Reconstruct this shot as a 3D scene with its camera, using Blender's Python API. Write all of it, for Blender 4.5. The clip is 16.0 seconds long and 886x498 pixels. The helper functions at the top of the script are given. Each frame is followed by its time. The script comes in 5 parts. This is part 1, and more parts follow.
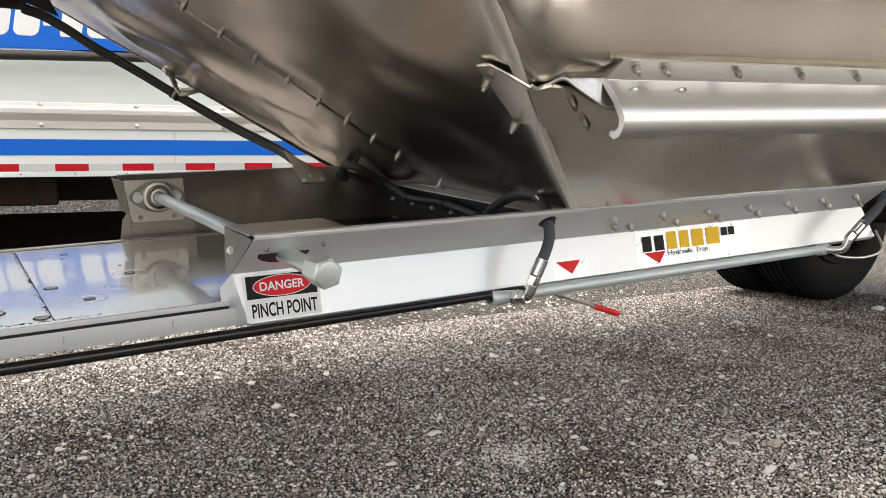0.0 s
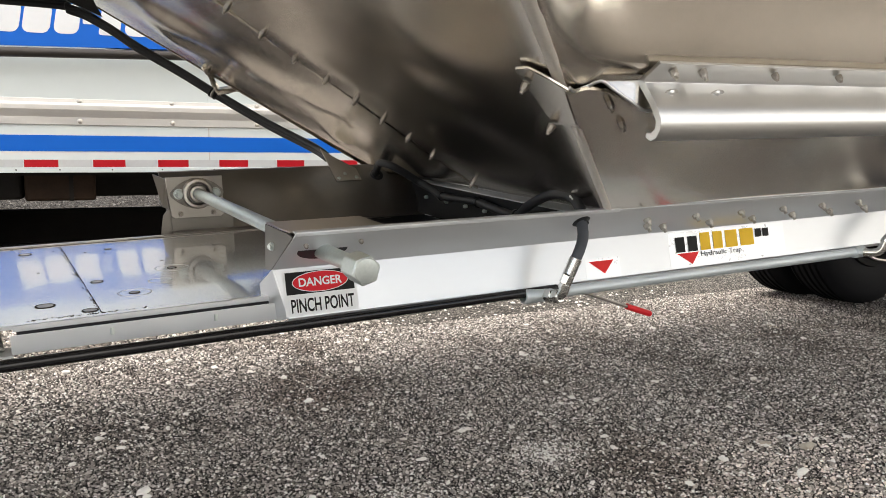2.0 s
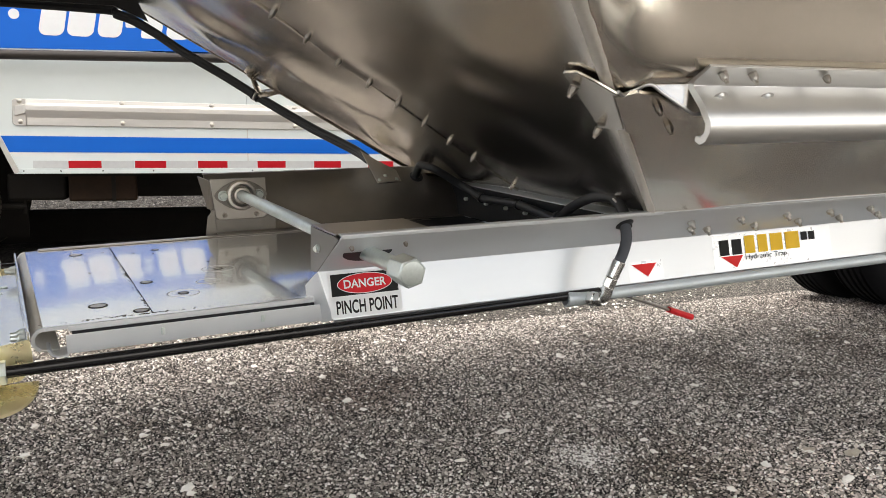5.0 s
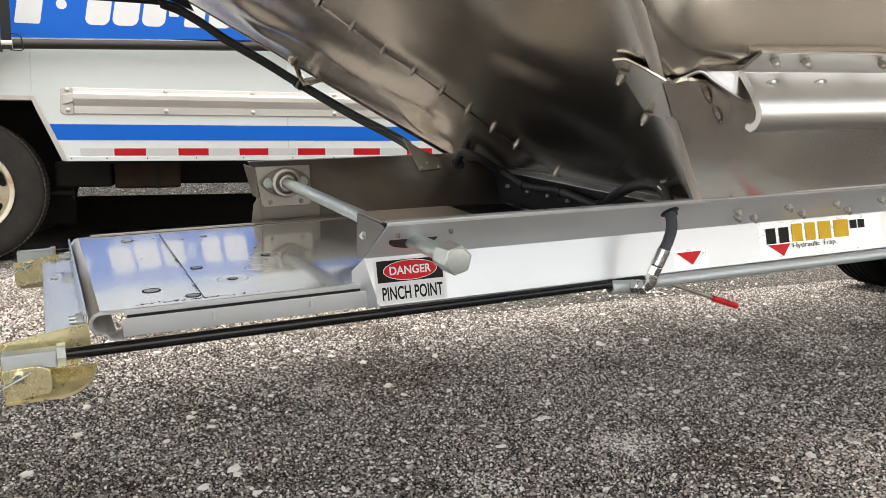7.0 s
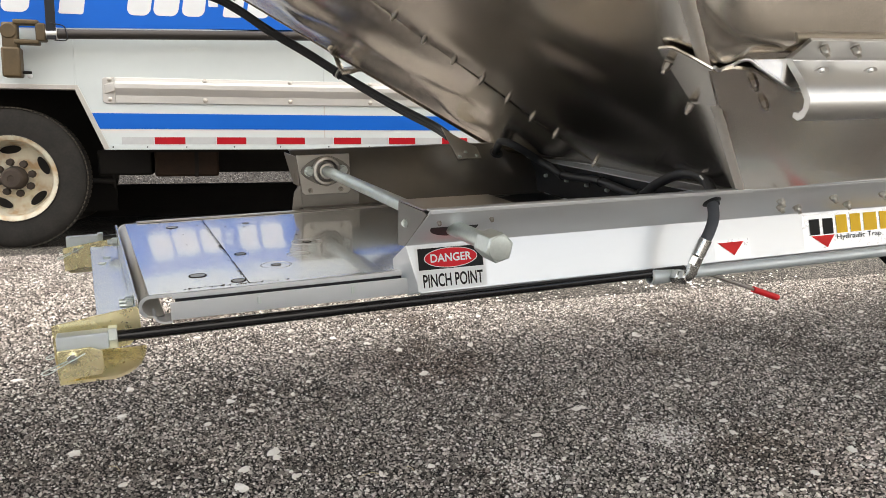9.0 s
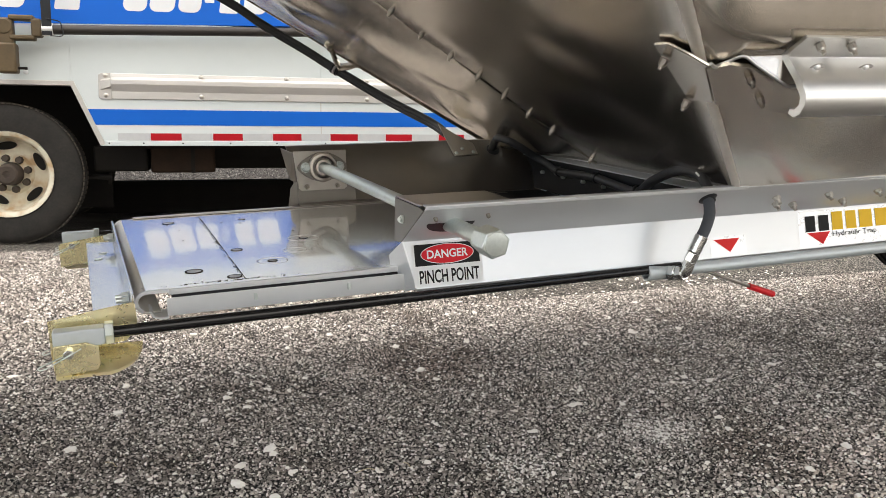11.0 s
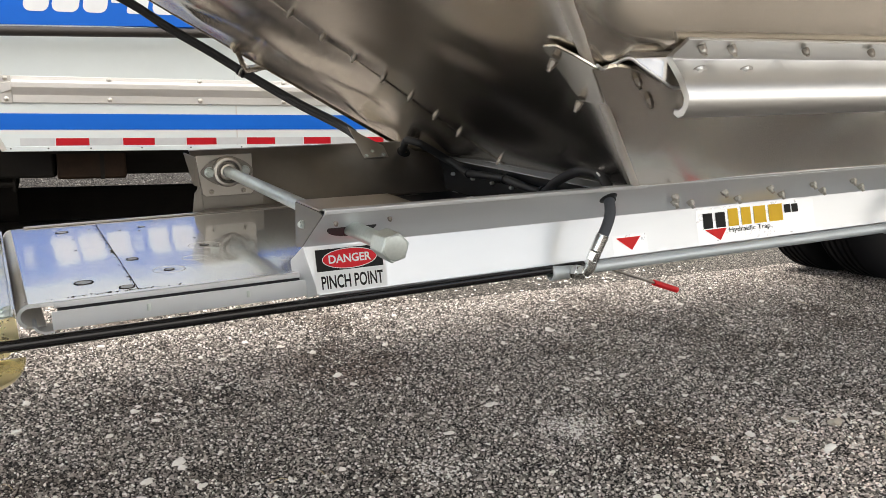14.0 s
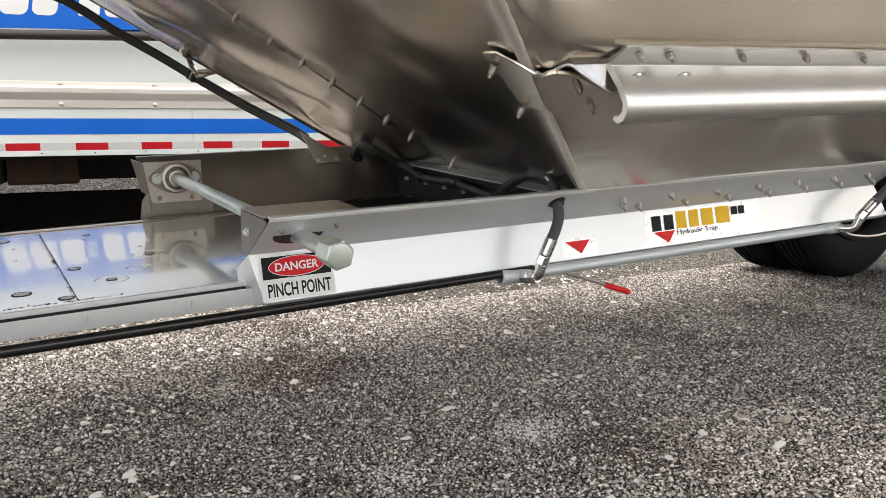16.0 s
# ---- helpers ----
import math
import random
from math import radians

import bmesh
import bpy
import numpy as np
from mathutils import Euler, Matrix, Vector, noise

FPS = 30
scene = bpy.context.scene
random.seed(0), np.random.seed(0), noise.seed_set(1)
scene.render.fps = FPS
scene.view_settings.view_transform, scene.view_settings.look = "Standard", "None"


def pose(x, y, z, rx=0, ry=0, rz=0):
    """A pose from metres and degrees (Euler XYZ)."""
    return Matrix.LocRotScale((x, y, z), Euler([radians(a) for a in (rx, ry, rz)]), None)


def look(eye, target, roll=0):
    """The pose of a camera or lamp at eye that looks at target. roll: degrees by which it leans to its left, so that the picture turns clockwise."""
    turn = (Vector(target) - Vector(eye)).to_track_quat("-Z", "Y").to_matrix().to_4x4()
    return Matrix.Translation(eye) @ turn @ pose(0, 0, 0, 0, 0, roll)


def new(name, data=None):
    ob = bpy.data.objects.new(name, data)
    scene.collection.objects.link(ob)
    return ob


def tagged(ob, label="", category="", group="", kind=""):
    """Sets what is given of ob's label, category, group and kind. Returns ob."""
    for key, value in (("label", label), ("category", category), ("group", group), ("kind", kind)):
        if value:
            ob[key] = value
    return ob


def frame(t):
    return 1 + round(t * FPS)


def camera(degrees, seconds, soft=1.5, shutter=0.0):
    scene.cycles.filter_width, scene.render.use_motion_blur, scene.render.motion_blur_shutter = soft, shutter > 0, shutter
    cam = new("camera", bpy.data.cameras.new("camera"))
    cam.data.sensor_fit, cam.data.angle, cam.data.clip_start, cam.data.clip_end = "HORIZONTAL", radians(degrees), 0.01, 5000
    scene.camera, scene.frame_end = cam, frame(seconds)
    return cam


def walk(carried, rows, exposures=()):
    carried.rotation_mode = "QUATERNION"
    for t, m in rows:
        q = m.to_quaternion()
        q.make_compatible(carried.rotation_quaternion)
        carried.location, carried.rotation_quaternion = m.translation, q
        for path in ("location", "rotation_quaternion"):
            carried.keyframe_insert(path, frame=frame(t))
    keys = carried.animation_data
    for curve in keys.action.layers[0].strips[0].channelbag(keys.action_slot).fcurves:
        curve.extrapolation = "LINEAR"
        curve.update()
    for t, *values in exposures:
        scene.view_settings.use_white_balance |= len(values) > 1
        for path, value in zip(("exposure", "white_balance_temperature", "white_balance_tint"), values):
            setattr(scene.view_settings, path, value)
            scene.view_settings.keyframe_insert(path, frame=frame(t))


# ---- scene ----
cam = camera(57.90, 16.0, soft=0.6)
PATH = [
    (0, (-0.3550, 0.0281, 0.7712), (0.6674, 1.7349, 0.5678), -0.42),
    (0.5, (-0.3628, 0.0211, 0.7727), (0.6453, 1.7362, 0.5671), -0.30),
    (1, (-0.3646, 0.0192, 0.7734), (0.6282, 1.7431, 0.5673), -0.18),
    (1.5, (-0.3684, 0.0163, 0.7733), (0.6082, 1.7494, 0.5667), -0.07),
    (2, (-0.3744, 0.0163, 0.7739), (0.5864, 1.7580, 0.5658), -0.03),
    (2.5, (-0.3779, 0.0186, 0.7710), (0.5673, 1.7687, 0.5618), -0.02),
    (3, (-0.3796, 0.0196, 0.7760), (0.5538, 1.7764, 0.5692), -0.03),
    (3.5, (-0.3825, 0.0194, 0.7762), (0.5402, 1.7820, 0.5716), -0.02),
    (4, (-0.3856, 0.0193, 0.7779), (0.5278, 1.7871, 0.5763), 0.00),
    (6.5, (-0.4019, 0.0183, 0.7781), (0.4244, 1.8250, 0.5477), -0.16),
    (7, (-0.4068, 0.0164, 0.7795), (0.3957, 1.8326, 0.5402), -0.13),
    (7.5, (-0.4118, 0.0126, 0.7799), (0.3680, 1.8380, 0.5348), -0.06),
    (8, (-0.4151, 0.0096, 0.7781), (0.3449, 1.8426, 0.5274), 0.01),
    (8.5, (-0.4209, 0.0088, 0.7781), (0.3198, 1.8487, 0.5211), 0.07),
    (9, (-0.4220, 0.0121, 0.7772), (0.3034, 1.8571, 0.5134), 0.03),
    (11.5, (-0.4223, 0.0098, 0.7760), (0.3181, 1.8475, 0.5030), 0.22),
    (12, (-0.4218, 0.0063, 0.7798), (0.3363, 1.8365, 0.5046), 0.18),
    (12.5, (-0.4113, 0.0055, 0.7797), (0.3721, 1.8249, 0.5035), 0.06),
    (13, (-0.4017, 0.0061, 0.7773), (0.4159, 1.8105, 0.5024), -0.07),
    (13.5, (-0.3950, 0.0088, 0.7781), (0.4642, 1.7945, 0.5077), -0.23),
    (14, (-0.3832, 0.0061, 0.7771), (0.5172, 1.7719, 0.5097), -0.38),
    (14.5, (-0.3792, 0.0037, 0.7787), (0.5524, 1.7538, 0.5155), -0.41),
    (15, (-0.3760, -0.0005, 0.7800), (0.5777, 1.7380, 0.5189), -0.47),
    (15.5, (-0.3704, -0.0019, 0.7818), (0.5985, 1.7281, 0.5203), -0.56),
    (16, (-0.3592, -0.0021, 0.7824), (0.6211, 1.7212, 0.5196), -0.70),
]
walk(cam, [(t, look(eye, target, roll)) for t, eye, target, roll in PATH])

# ---- light ----
world = bpy.data.worlds.new("sky")
scene.world = world
world.use_nodes = True
SUN_EL, SUN_AZ = radians(62), radians(288)
wn, wl = world.node_tree.nodes, world.node_tree.links
wn.clear()
sky = wn.new("ShaderNodeTexSky")
sky.sky_type, sky.sun_disc, sky.sun_elevation, sky.sun_rotation = "NISHITA", False, SUN_EL, SUN_AZ
sky.air_density, sky.dust_density = 1.0, 2.0
wcoord = wn.new("ShaderNodeTexCoord")
cloud = wn.new("ShaderNodeTexNoise")
cloud.inputs["Scale"].default_value, cloud.inputs["Detail"].default_value, cloud.inputs["Roughness"].default_value = 3.4, 7, 0.55
wramp = wn.new("ShaderNodeValToRGB")
wramp.color_ramp.elements[0].position, wramp.color_ramp.elements[1].position = 0.40, 0.53
wmix = wn.new("ShaderNodeMix")
wmix.data_type = "RGBA"
# the cloud is dimmer towards the horizon
wxyz = wn.new("ShaderNodeSeparateXYZ")
wgrad = wn.new("ShaderNodeMapRange")
wgrad.inputs["From Min"].default_value, wgrad.inputs["From Max"].default_value, wgrad.inputs["To Min"].default_value, wgrad.inputs["To Max"].default_value = 0.1, 0.6, 0.68, 1.05
wdim = wn.new("ShaderNodeVectorMath")
wdim.operation = "SCALE"
wdim.inputs[0].default_value = (11.8, 11.1, 10.1)
wl.new(wcoord.outputs["Generated"], wxyz.inputs["Vector"])
wl.new(wxyz.outputs["Z"], wgrad.inputs["Value"])
wl.new(wgrad.outputs["Result"], wdim.inputs["Scale"])
wl.new(wdim.outputs["Vector"], wmix.inputs["B"])
wbg = wn.new("ShaderNodeBackground")
wbg.inputs["Strength"].default_value = 0.118
wout = wn.new("ShaderNodeOutputWorld")
wl.new(wcoord.outputs["Generated"], cloud.inputs["Vector"])
wl.new(cloud.outputs["Fac"], wramp.inputs["Fac"])
wl.new(wramp.outputs["Color"], wmix.inputs["Factor"])
wl.new(sky.outputs["Color"], wmix.inputs["A"])
wl.new(wmix.outputs["Result"], wbg.inputs["Color"])
wl.new(wbg.outputs["Background"], wout.inputs["Surface"])
sun = new("sun", bpy.data.lights.new("sun", "SUN"))
sun.data.energy, sun.data.angle, sun.data.color = 0.95, radians(20), (1.0, 0.93, 0.84)
sun.matrix_world = look((0, 0, 20), (-20 * math.sin(SUN_AZ) / math.tan(SUN_EL) , -20 * math.cos(SUN_AZ) / math.tan(SUN_EL), 0))
scene.view_settings.exposure = 1.66


# ---- materials ----
def pbr(name, base, dark=None, rough=0.5, rough2=None, metal=0.0, scale=8.0, stretch=(1, 1, 1), bump=0.0, bump_scale=60.0, wave=0.0, wave_scale=3.0, coat=0.0, aniso=0.0, tint=None, grain=0.35, scratch=0.0, spec=0.5):
    """Two scales of colour variation, varied roughness, fine bump and a slow waviness of the sheet."""
    m = bpy.data.materials.new(name)
    m.use_nodes = True
    n, l = m.node_tree.nodes, m.node_tree.links
    b = n["Principled BSDF"]
    co = n.new("ShaderNodeTexCoord")
    mp = n.new("ShaderNodeMapping")
    mp.inputs["Scale"].default_value = stretch
    l.new(co.outputs["Object"], mp.inputs["Vector"])

    def noise_at(s, detail, plain=False):
        t = n.new("ShaderNodeTexNoise")
        t.inputs["Scale"].default_value, t.inputs["Detail"].default_value = s, detail
        l.new(co.outputs["Object"] if plain else mp.outputs["Vector"], t.inputs["Vector"])
        return t

    big, fine = noise_at(scale, 3), noise_at(scale * 9, 4)
    add = n.new("ShaderNodeMix")
    add.inputs["Factor"].default_value = grain
    l.new(big.outputs["Fac"], add.inputs["A"])
    l.new(fine.outputs["Fac"], add.inputs["B"])
    ramp = n.new("ShaderNodeMapRange")
    ramp.inputs["From Min"].default_value, ramp.inputs["From Max"].default_value = 0.2, 0.8
    l.new(add.outputs["Result"], ramp.inputs["Value"])
    dark = dark or tuple(c * 0.82 for c in base)
    mix = n.new("ShaderNodeMix")
    mix.data_type = "RGBA"
    mix.inputs["A"].default_value, mix.inputs["B"].default_value = (*dark, 1), (*base, 1)
    l.new(ramp.outputs["Result"], mix.inputs["Factor"])
    colour = mix.outputs["Result"]
    if tint:
        tn = noise_at(tint[1], 2, True)
        tr = n.new("ShaderNodeMapRange")
        tr.inputs["From Min"].default_value, tr.inputs["From Max"].default_value = 0.45, 0.7
        l.new(tn.outputs["Fac"], tr.inputs["Value"])
        tm = n.new("ShaderNodeMix")
        tm.data_type = "RGBA"
        tm.inputs["B"].default_value = (*tint[0], 1)
        l.new(tr.outputs["Result"], tm.inputs["Factor"])
        l.new(colour, tm.inputs["A"])
        colour = tm.outputs["Result"]
    scored = None
    if scratch:
        sm = n.new("ShaderNodeMapping")
        sm.inputs["Rotation"].default_value, sm.inputs["Scale"].default_value = (0.3, 0.5, 0.7), (3, 120, 120)
        l.new(co.outputs["Object"], sm.inputs["Vector"])
        sn = n.new("ShaderNodeTexNoise")
        sn.inputs["Scale"].default_value, sn.inputs["Detail"].default_value = 1.0, 3
        l.new(sm.outputs["Vector"], sn.inputs["Vector"])
        scored = n.new("ShaderNodeMapRange")
        scored.inputs["From Min"].default_value, scored.inputs["From Max"].default_value = 0.60, 0.78
        l.new(sn.outputs["Fac"], scored.inputs["Value"])
        where = noise_at(4.5, 3, True)
        wr = n.new("ShaderNodeMapRange")
        wr.inputs["From Min"].default_value, wr.inputs["From Max"].default_value, wr.inputs["To Max"].default_value = 0.48, 0.66, scratch
        l.new(where.outputs["Fac"], wr.inputs["Value"])
        both = n.new("ShaderNodeMath")
        both.operation = "MULTIPLY"
        l.new(scored.outputs["Result"], both.inputs[0])
        l.new(wr.outputs["Result"], both.inputs[1])
        cm = n.new("ShaderNodeMix")
        cm.data_type = "RGBA"
        cm.inputs["B"].default_value = (*[min(1, c * 1.16) for c in base], 1)
        l.new(both.outputs[0], cm.inputs["Factor"])
        l.new(colour, cm.inputs["A"])
        colour = cm.outputs["Result"]
    l.new(colour, b.inputs["Base Color"])
    rr = n.new("ShaderNodeMapRange")
    rr.inputs["To Min"].default_value, rr.inputs["To Max"].default_value = rough, rough2 or rough * 1.35
    rr.inputs["From Min"].default_value, rr.inputs["From Max"].default_value = 0.15, 0.85
    l.new(add.outputs["Result"], rr.inputs["Value"])
    l.new(rr.outputs["Result"], b.inputs["Roughness"])
    b.inputs["Metallic"].default_value = metal
    b.inputs["Coat Weight"].default_value = coat
    b.inputs["Coat Roughness"].default_value = 0.055
    b.inputs["Specular IOR Level"].default_value = spec
    b.inputs["Anisotropic"].default_value = aniso
    normal = None
    if wave:
        wv = noise_at(wave_scale, 1, True)
        wb = n.new("ShaderNodeBump")
        wb.inputs["Strength"].default_value, wb.inputs["Distance"].default_value = 1.0, wave
        l.new(wv.outputs["Fac"], wb.inputs["Height"])
        normal = wb
    if bump:
        bn = noise_at(bump_scale, 4)
        bb = n.new("ShaderNodeBump")
        bb.inputs["Strength"].default_value, bb.inputs["Distance"].default_value = 0.6, bump
        l.new(bn.outputs["Fac"], bb.inputs["Height"])
        if normal:
            l.new(normal.outputs["Normal"], bb.inputs["Normal"])
        normal = bb
    if normal:
        l.new(normal.outputs["Normal"], b.inputs["Normal"])
        l.new(normal.outputs["Normal"], b.inputs["Coat Normal"])
    return m


STEEL = pbr("brushed_stainless", (0.89, 0.83, 0.74), (0.64, 0.595, 0.525), 0.15, 0.26, 1.0, 2.6, (1, 1, 1), 0, 300, grain=0.0)
STEEL_PLATE = pbr("formed_stainless", (0.48, 0.45, 0.41), (0.40, 0.375, 0.34), 0.26, 0.36, 1.0, 5.0, (1, 1, 1), 0, 300)
BOLT_DARK = pbr("weathered_bolt", (0.46, 0.42, 0.37), (0.20, 0.18, 0.155), 0.26, 0.4, 1.0, 110.0)
STEEL_GUSSET = pbr("pressed_stainless_plate", (0.80, 0.745, 0.665), (0.62, 0.575, 0.51), 0.2, 0.3, 1.0, 9.0, scratch=0.5)
# darker copy of the stainless, with shade painted into its colour
STEEL_SHADED = pbr("shaded_mill_stainless", (0.27, 0.25, 0.225), (0.20, 0.187, 0.168), 0.34, 0.42, 1.0, 4.0)
STEEL_ROLL = pbr("dull_rolled_stainless", (0.72, 0.70, 0.66), (0.62, 0.60, 0.56), 0.42, 0.55, 0.8, 8.0, (1, 1, 1), 0.00004, 200)
STEEL_DARK = pbr("dark_and_shaded_steel", (0.26, 0.245, 0.225), (0.18, 0.17, 0.155), 0.4, 0.55, 0.8, 14.0)
DECK = pbr("polished_stainless_deck", (0.86, 0.85, 0.835), (0.74, 0.73, 0.715), 0.17, 0.25, 0.74, 7.0, (1, 1, 1), 0.00005, 140, 0.0010, 5, coat=1.0, scratch=0.5)
ALU = pbr("mill_aluminium", (0.70, 0.715, 0.73), (0.63, 0.645, 0.66), 0.28, 0.38, 0.45, 4.0, (0.3, 1, 1), 0.00006, 300, 0.001, 6)
ALU_SATIN = pbr("satin_extruded_aluminium", (0.70, 0.695, 0.68), (0.62, 0.615, 0.60), 0.34, 0.44, 1.0, 5.0, (0.15, 3, 3), 0.00004, 300)
ALU_DULL = pbr("dull_aluminium_plate", (0.66, 0.675, 0.70), (0.56, 0.575, 0.60), 0.16, 0.26, 1.0, 7.0, (1, 1, 1), 0.00004, 300)
WELD_HIGHLIGHT = pbr("ground_weld_highlight", (0.98, 0.94, 0.87), (0.84, 0.79, 0.71), 0.32, 0.45, 0.45, 30.0, bump=0.0002, bump_scale=120, grain=0.5)
ZINC = pbr("bright_zinc_plate", (0.72, 0.765, 0.74), (0.46, 0.51, 0.485), 0.3, 0.42, 0.72, 24.0, (1, 1, 1), 0.00006, 160)
YELLOW_ZINC = pbr("yellow_zinc_plate", (0.94, 0.87, 0.56), (0.84, 0.75, 0.44), 0.22, 0.34, 0.85, 12.0, tint=((0.86, 0.72, 0.46), 9))
BRIGHT = pbr("bright_plated_fitting", (0.80, 0.81, 0.80), (0.58, 0.59, 0.58), 0.13, 0.22, 1.0, 40.0)
BOLT = pbr("stainless_bolt", (0.66, 0.63, 0.58), (0.40, 0.37, 0.33), 0.3, 0.45, 1.0, 90.0)
GALV = pbr("painted_silver_tube", (0.60, 0.645, 0.665), (0.51, 0.55, 0.57), 0.42, 0.55, 0.55, 12.0, bump=0.0001, bump_scale=200)
ROD = pbr("black_oxide_rod", (0.012, 0.012, 0.013), (0.008, 0.008, 0.008), 0.14, 0.24, 0.0, 20.0, (0.2, 1, 1), spec=0.35)
RUBBER = pbr("black_rubber_hose", (0.030, 0.031, 0.034), (0.018, 0.018, 0.020), 0.36, 0.5, 0.0, 30.0, bump=0.0002, bump_scale=300, spec=0.3)
HOSE_GREY = pbr("grey_hose_cover", (0.10, 0.105, 0.12), (0.07, 0.075, 0.085), 0.55, 0.65, 0.0, 30.0, bump=0.0003, bump_scale=300, spec=0.12)
BLACK = pbr("black_painted_steel", (0.013, 0.014, 0.017), (0.008, 0.009, 0.011), 0.25, 0.4, 0.0, 10.0, bump=0.0002, bump_scale=120, spec=0.3)
TYRE = pbr("tyre_rubber", (0.012, 0.012, 0.013), (0.007, 0.007, 0.008), 0.6, 0.75, 0.0, 9.0, bump=0.0006, bump_scale=90, spec=0.12)
TREAD_OLD = pbr("worn_dusty_tread", (0.085, 0.074, 0.06), (0.04, 0.036, 0.03), 0.8, 0.9, 0.0, 12.0, bump=0.0008, bump_scale=80, spec=0.12)
TYRE_OLD = pbr("weathered_tyre_rubber", (0.045, 0.041, 0.036), (0.018, 0.0175, 0.017), 0.7, 0.85, 0.0, 7.0, bump=0.0008, bump_scale=80, spec=0.12)
RED = pbr("red_vinyl", (0.62, 0.02, 0.03), (0.55, 0.016, 0.025), 0.4, 0.5, 0.0, 20.0, spec=0.12)
RED_GRIP = pbr("red_rubber_grip", (0.85, 0.02, 0.03), (0.7, 0.01, 0.015), 0.4, 0.5, 0.0, 40.0)
RED_TRI = pbr("bright_red_vinyl", (0.75, 0.03, 0.03), (0.68, 0.025, 0.025), 0.4, 0.5, 0.0, 20.0, spec=0.12)
STICKER_WHITE = pbr("white_vinyl", (0.70, 0.705, 0.71), (0.65, 0.655, 0.66), 0.4, 0.5, 0.0, 20.0)
STICKER_BLACK = pbr("black_vinyl", (0.012, 0.012, 0.012), (0.009, 0.009, 0.009), 0.4, 0.5, 0.0, 20.0, spec=0.12)
STICKER_YELLOW = pbr("yellow_vinyl", (0.92, 0.58, 0.04), (0.86, 0.52, 0.03), 0.4, 0.5, 0.0, 20.0, spec=0.12)
TRUCK_WHITE = pbr("white_truck_paint", (0.61, 0.655, 0.65), (0.565, 0.61, 0.605), 0.3, 0.42, 0.0, 1.6, (1, 1, 1), wave=0.003, wave_scale=1.5, coat=0.3)
TRUCK_BLUE = pbr("blue_vinyl_wrap", (0.002, 0.115, 0.55), (0.002, 0.104, 0.50), 0.4, 0.5, 0.0, 2.0, spec=0.25)
TRUCK_ALU = pbr("weathered_aluminium_rail", (0.74, 0.725, 0.70), (0.60, 0.585, 0.56), 0.32, 0.45, 0.6, 6.0, (0.4, 1, 3))
TRIM = pbr("dull_aluminium_trim", (0.58, 0.56, 0.53), (0.46, 0.44, 0.41), 0.5, 0.65, 0.5, 9.0)
TAPE_RED = pbr("red_reflective_tape", (0.42, 0.008, 0.016), (0.36, 0.006, 0.013), 0.35, 0.45, 0.0, 30.0, spec=0.2)
TAPE_WHITE = pbr("white_reflective_tape", (0.50, 0.51, 0.515), (0.43, 0.44, 0.445), 0.4, 0.5, 0.0, 30.0)
CREAM = pbr("cream_wheel_paint", (0.68, 0.64, 0.51), (0.57, 0.52, 0.40), 0.5, 0.65, 0.0, 7.0, tint=((0.46, 0.32, 0.18), 11))
HUB = pbr("rusty_hub", (0.10, 0.08, 0.065), (0.05, 0.04, 0.034), 0.7, 0.85, 0.3, 14.0, bump=0.001, bump_scale=60, spec=0.12)
YOKE = pbr("brown_painted_casting", (0.115, 0.078, 0.034), (0.055, 0.038, 0.018), 0.45, 0.6, 0.2, 8.0, bump=0.0005, bump_scale=60)
PIPE = pbr("dark_brown_steel_tube", (0.048, 0.042, 0.037), (0.03, 0.026, 0.024), 0.32, 0.45, 0.4, 4.0, (0.2, 1, 1))
# near-black for chassis parts; elsewhere it paints deep shade
UNDER = pbr("black_chassis_and_shade", (0.022, 0.02, 0.018), (0.012, 0.011, 0.01), 0.7, 0.85, 0.0, 5.0, spec=0.12)
TANK = pbr("rusty_brown_tank", (0.042, 0.025, 0.016), (0.016, 0.011, 0.008), 0.6, 0.75, 0.1, 6.0, spec=0.12)
DIRT = pbr("black_grime", (0.03, 0.024, 0.018), (0.015, 0.012, 0.01), 0.9, 0.95, 0.0, 60.0, spec=0.12)


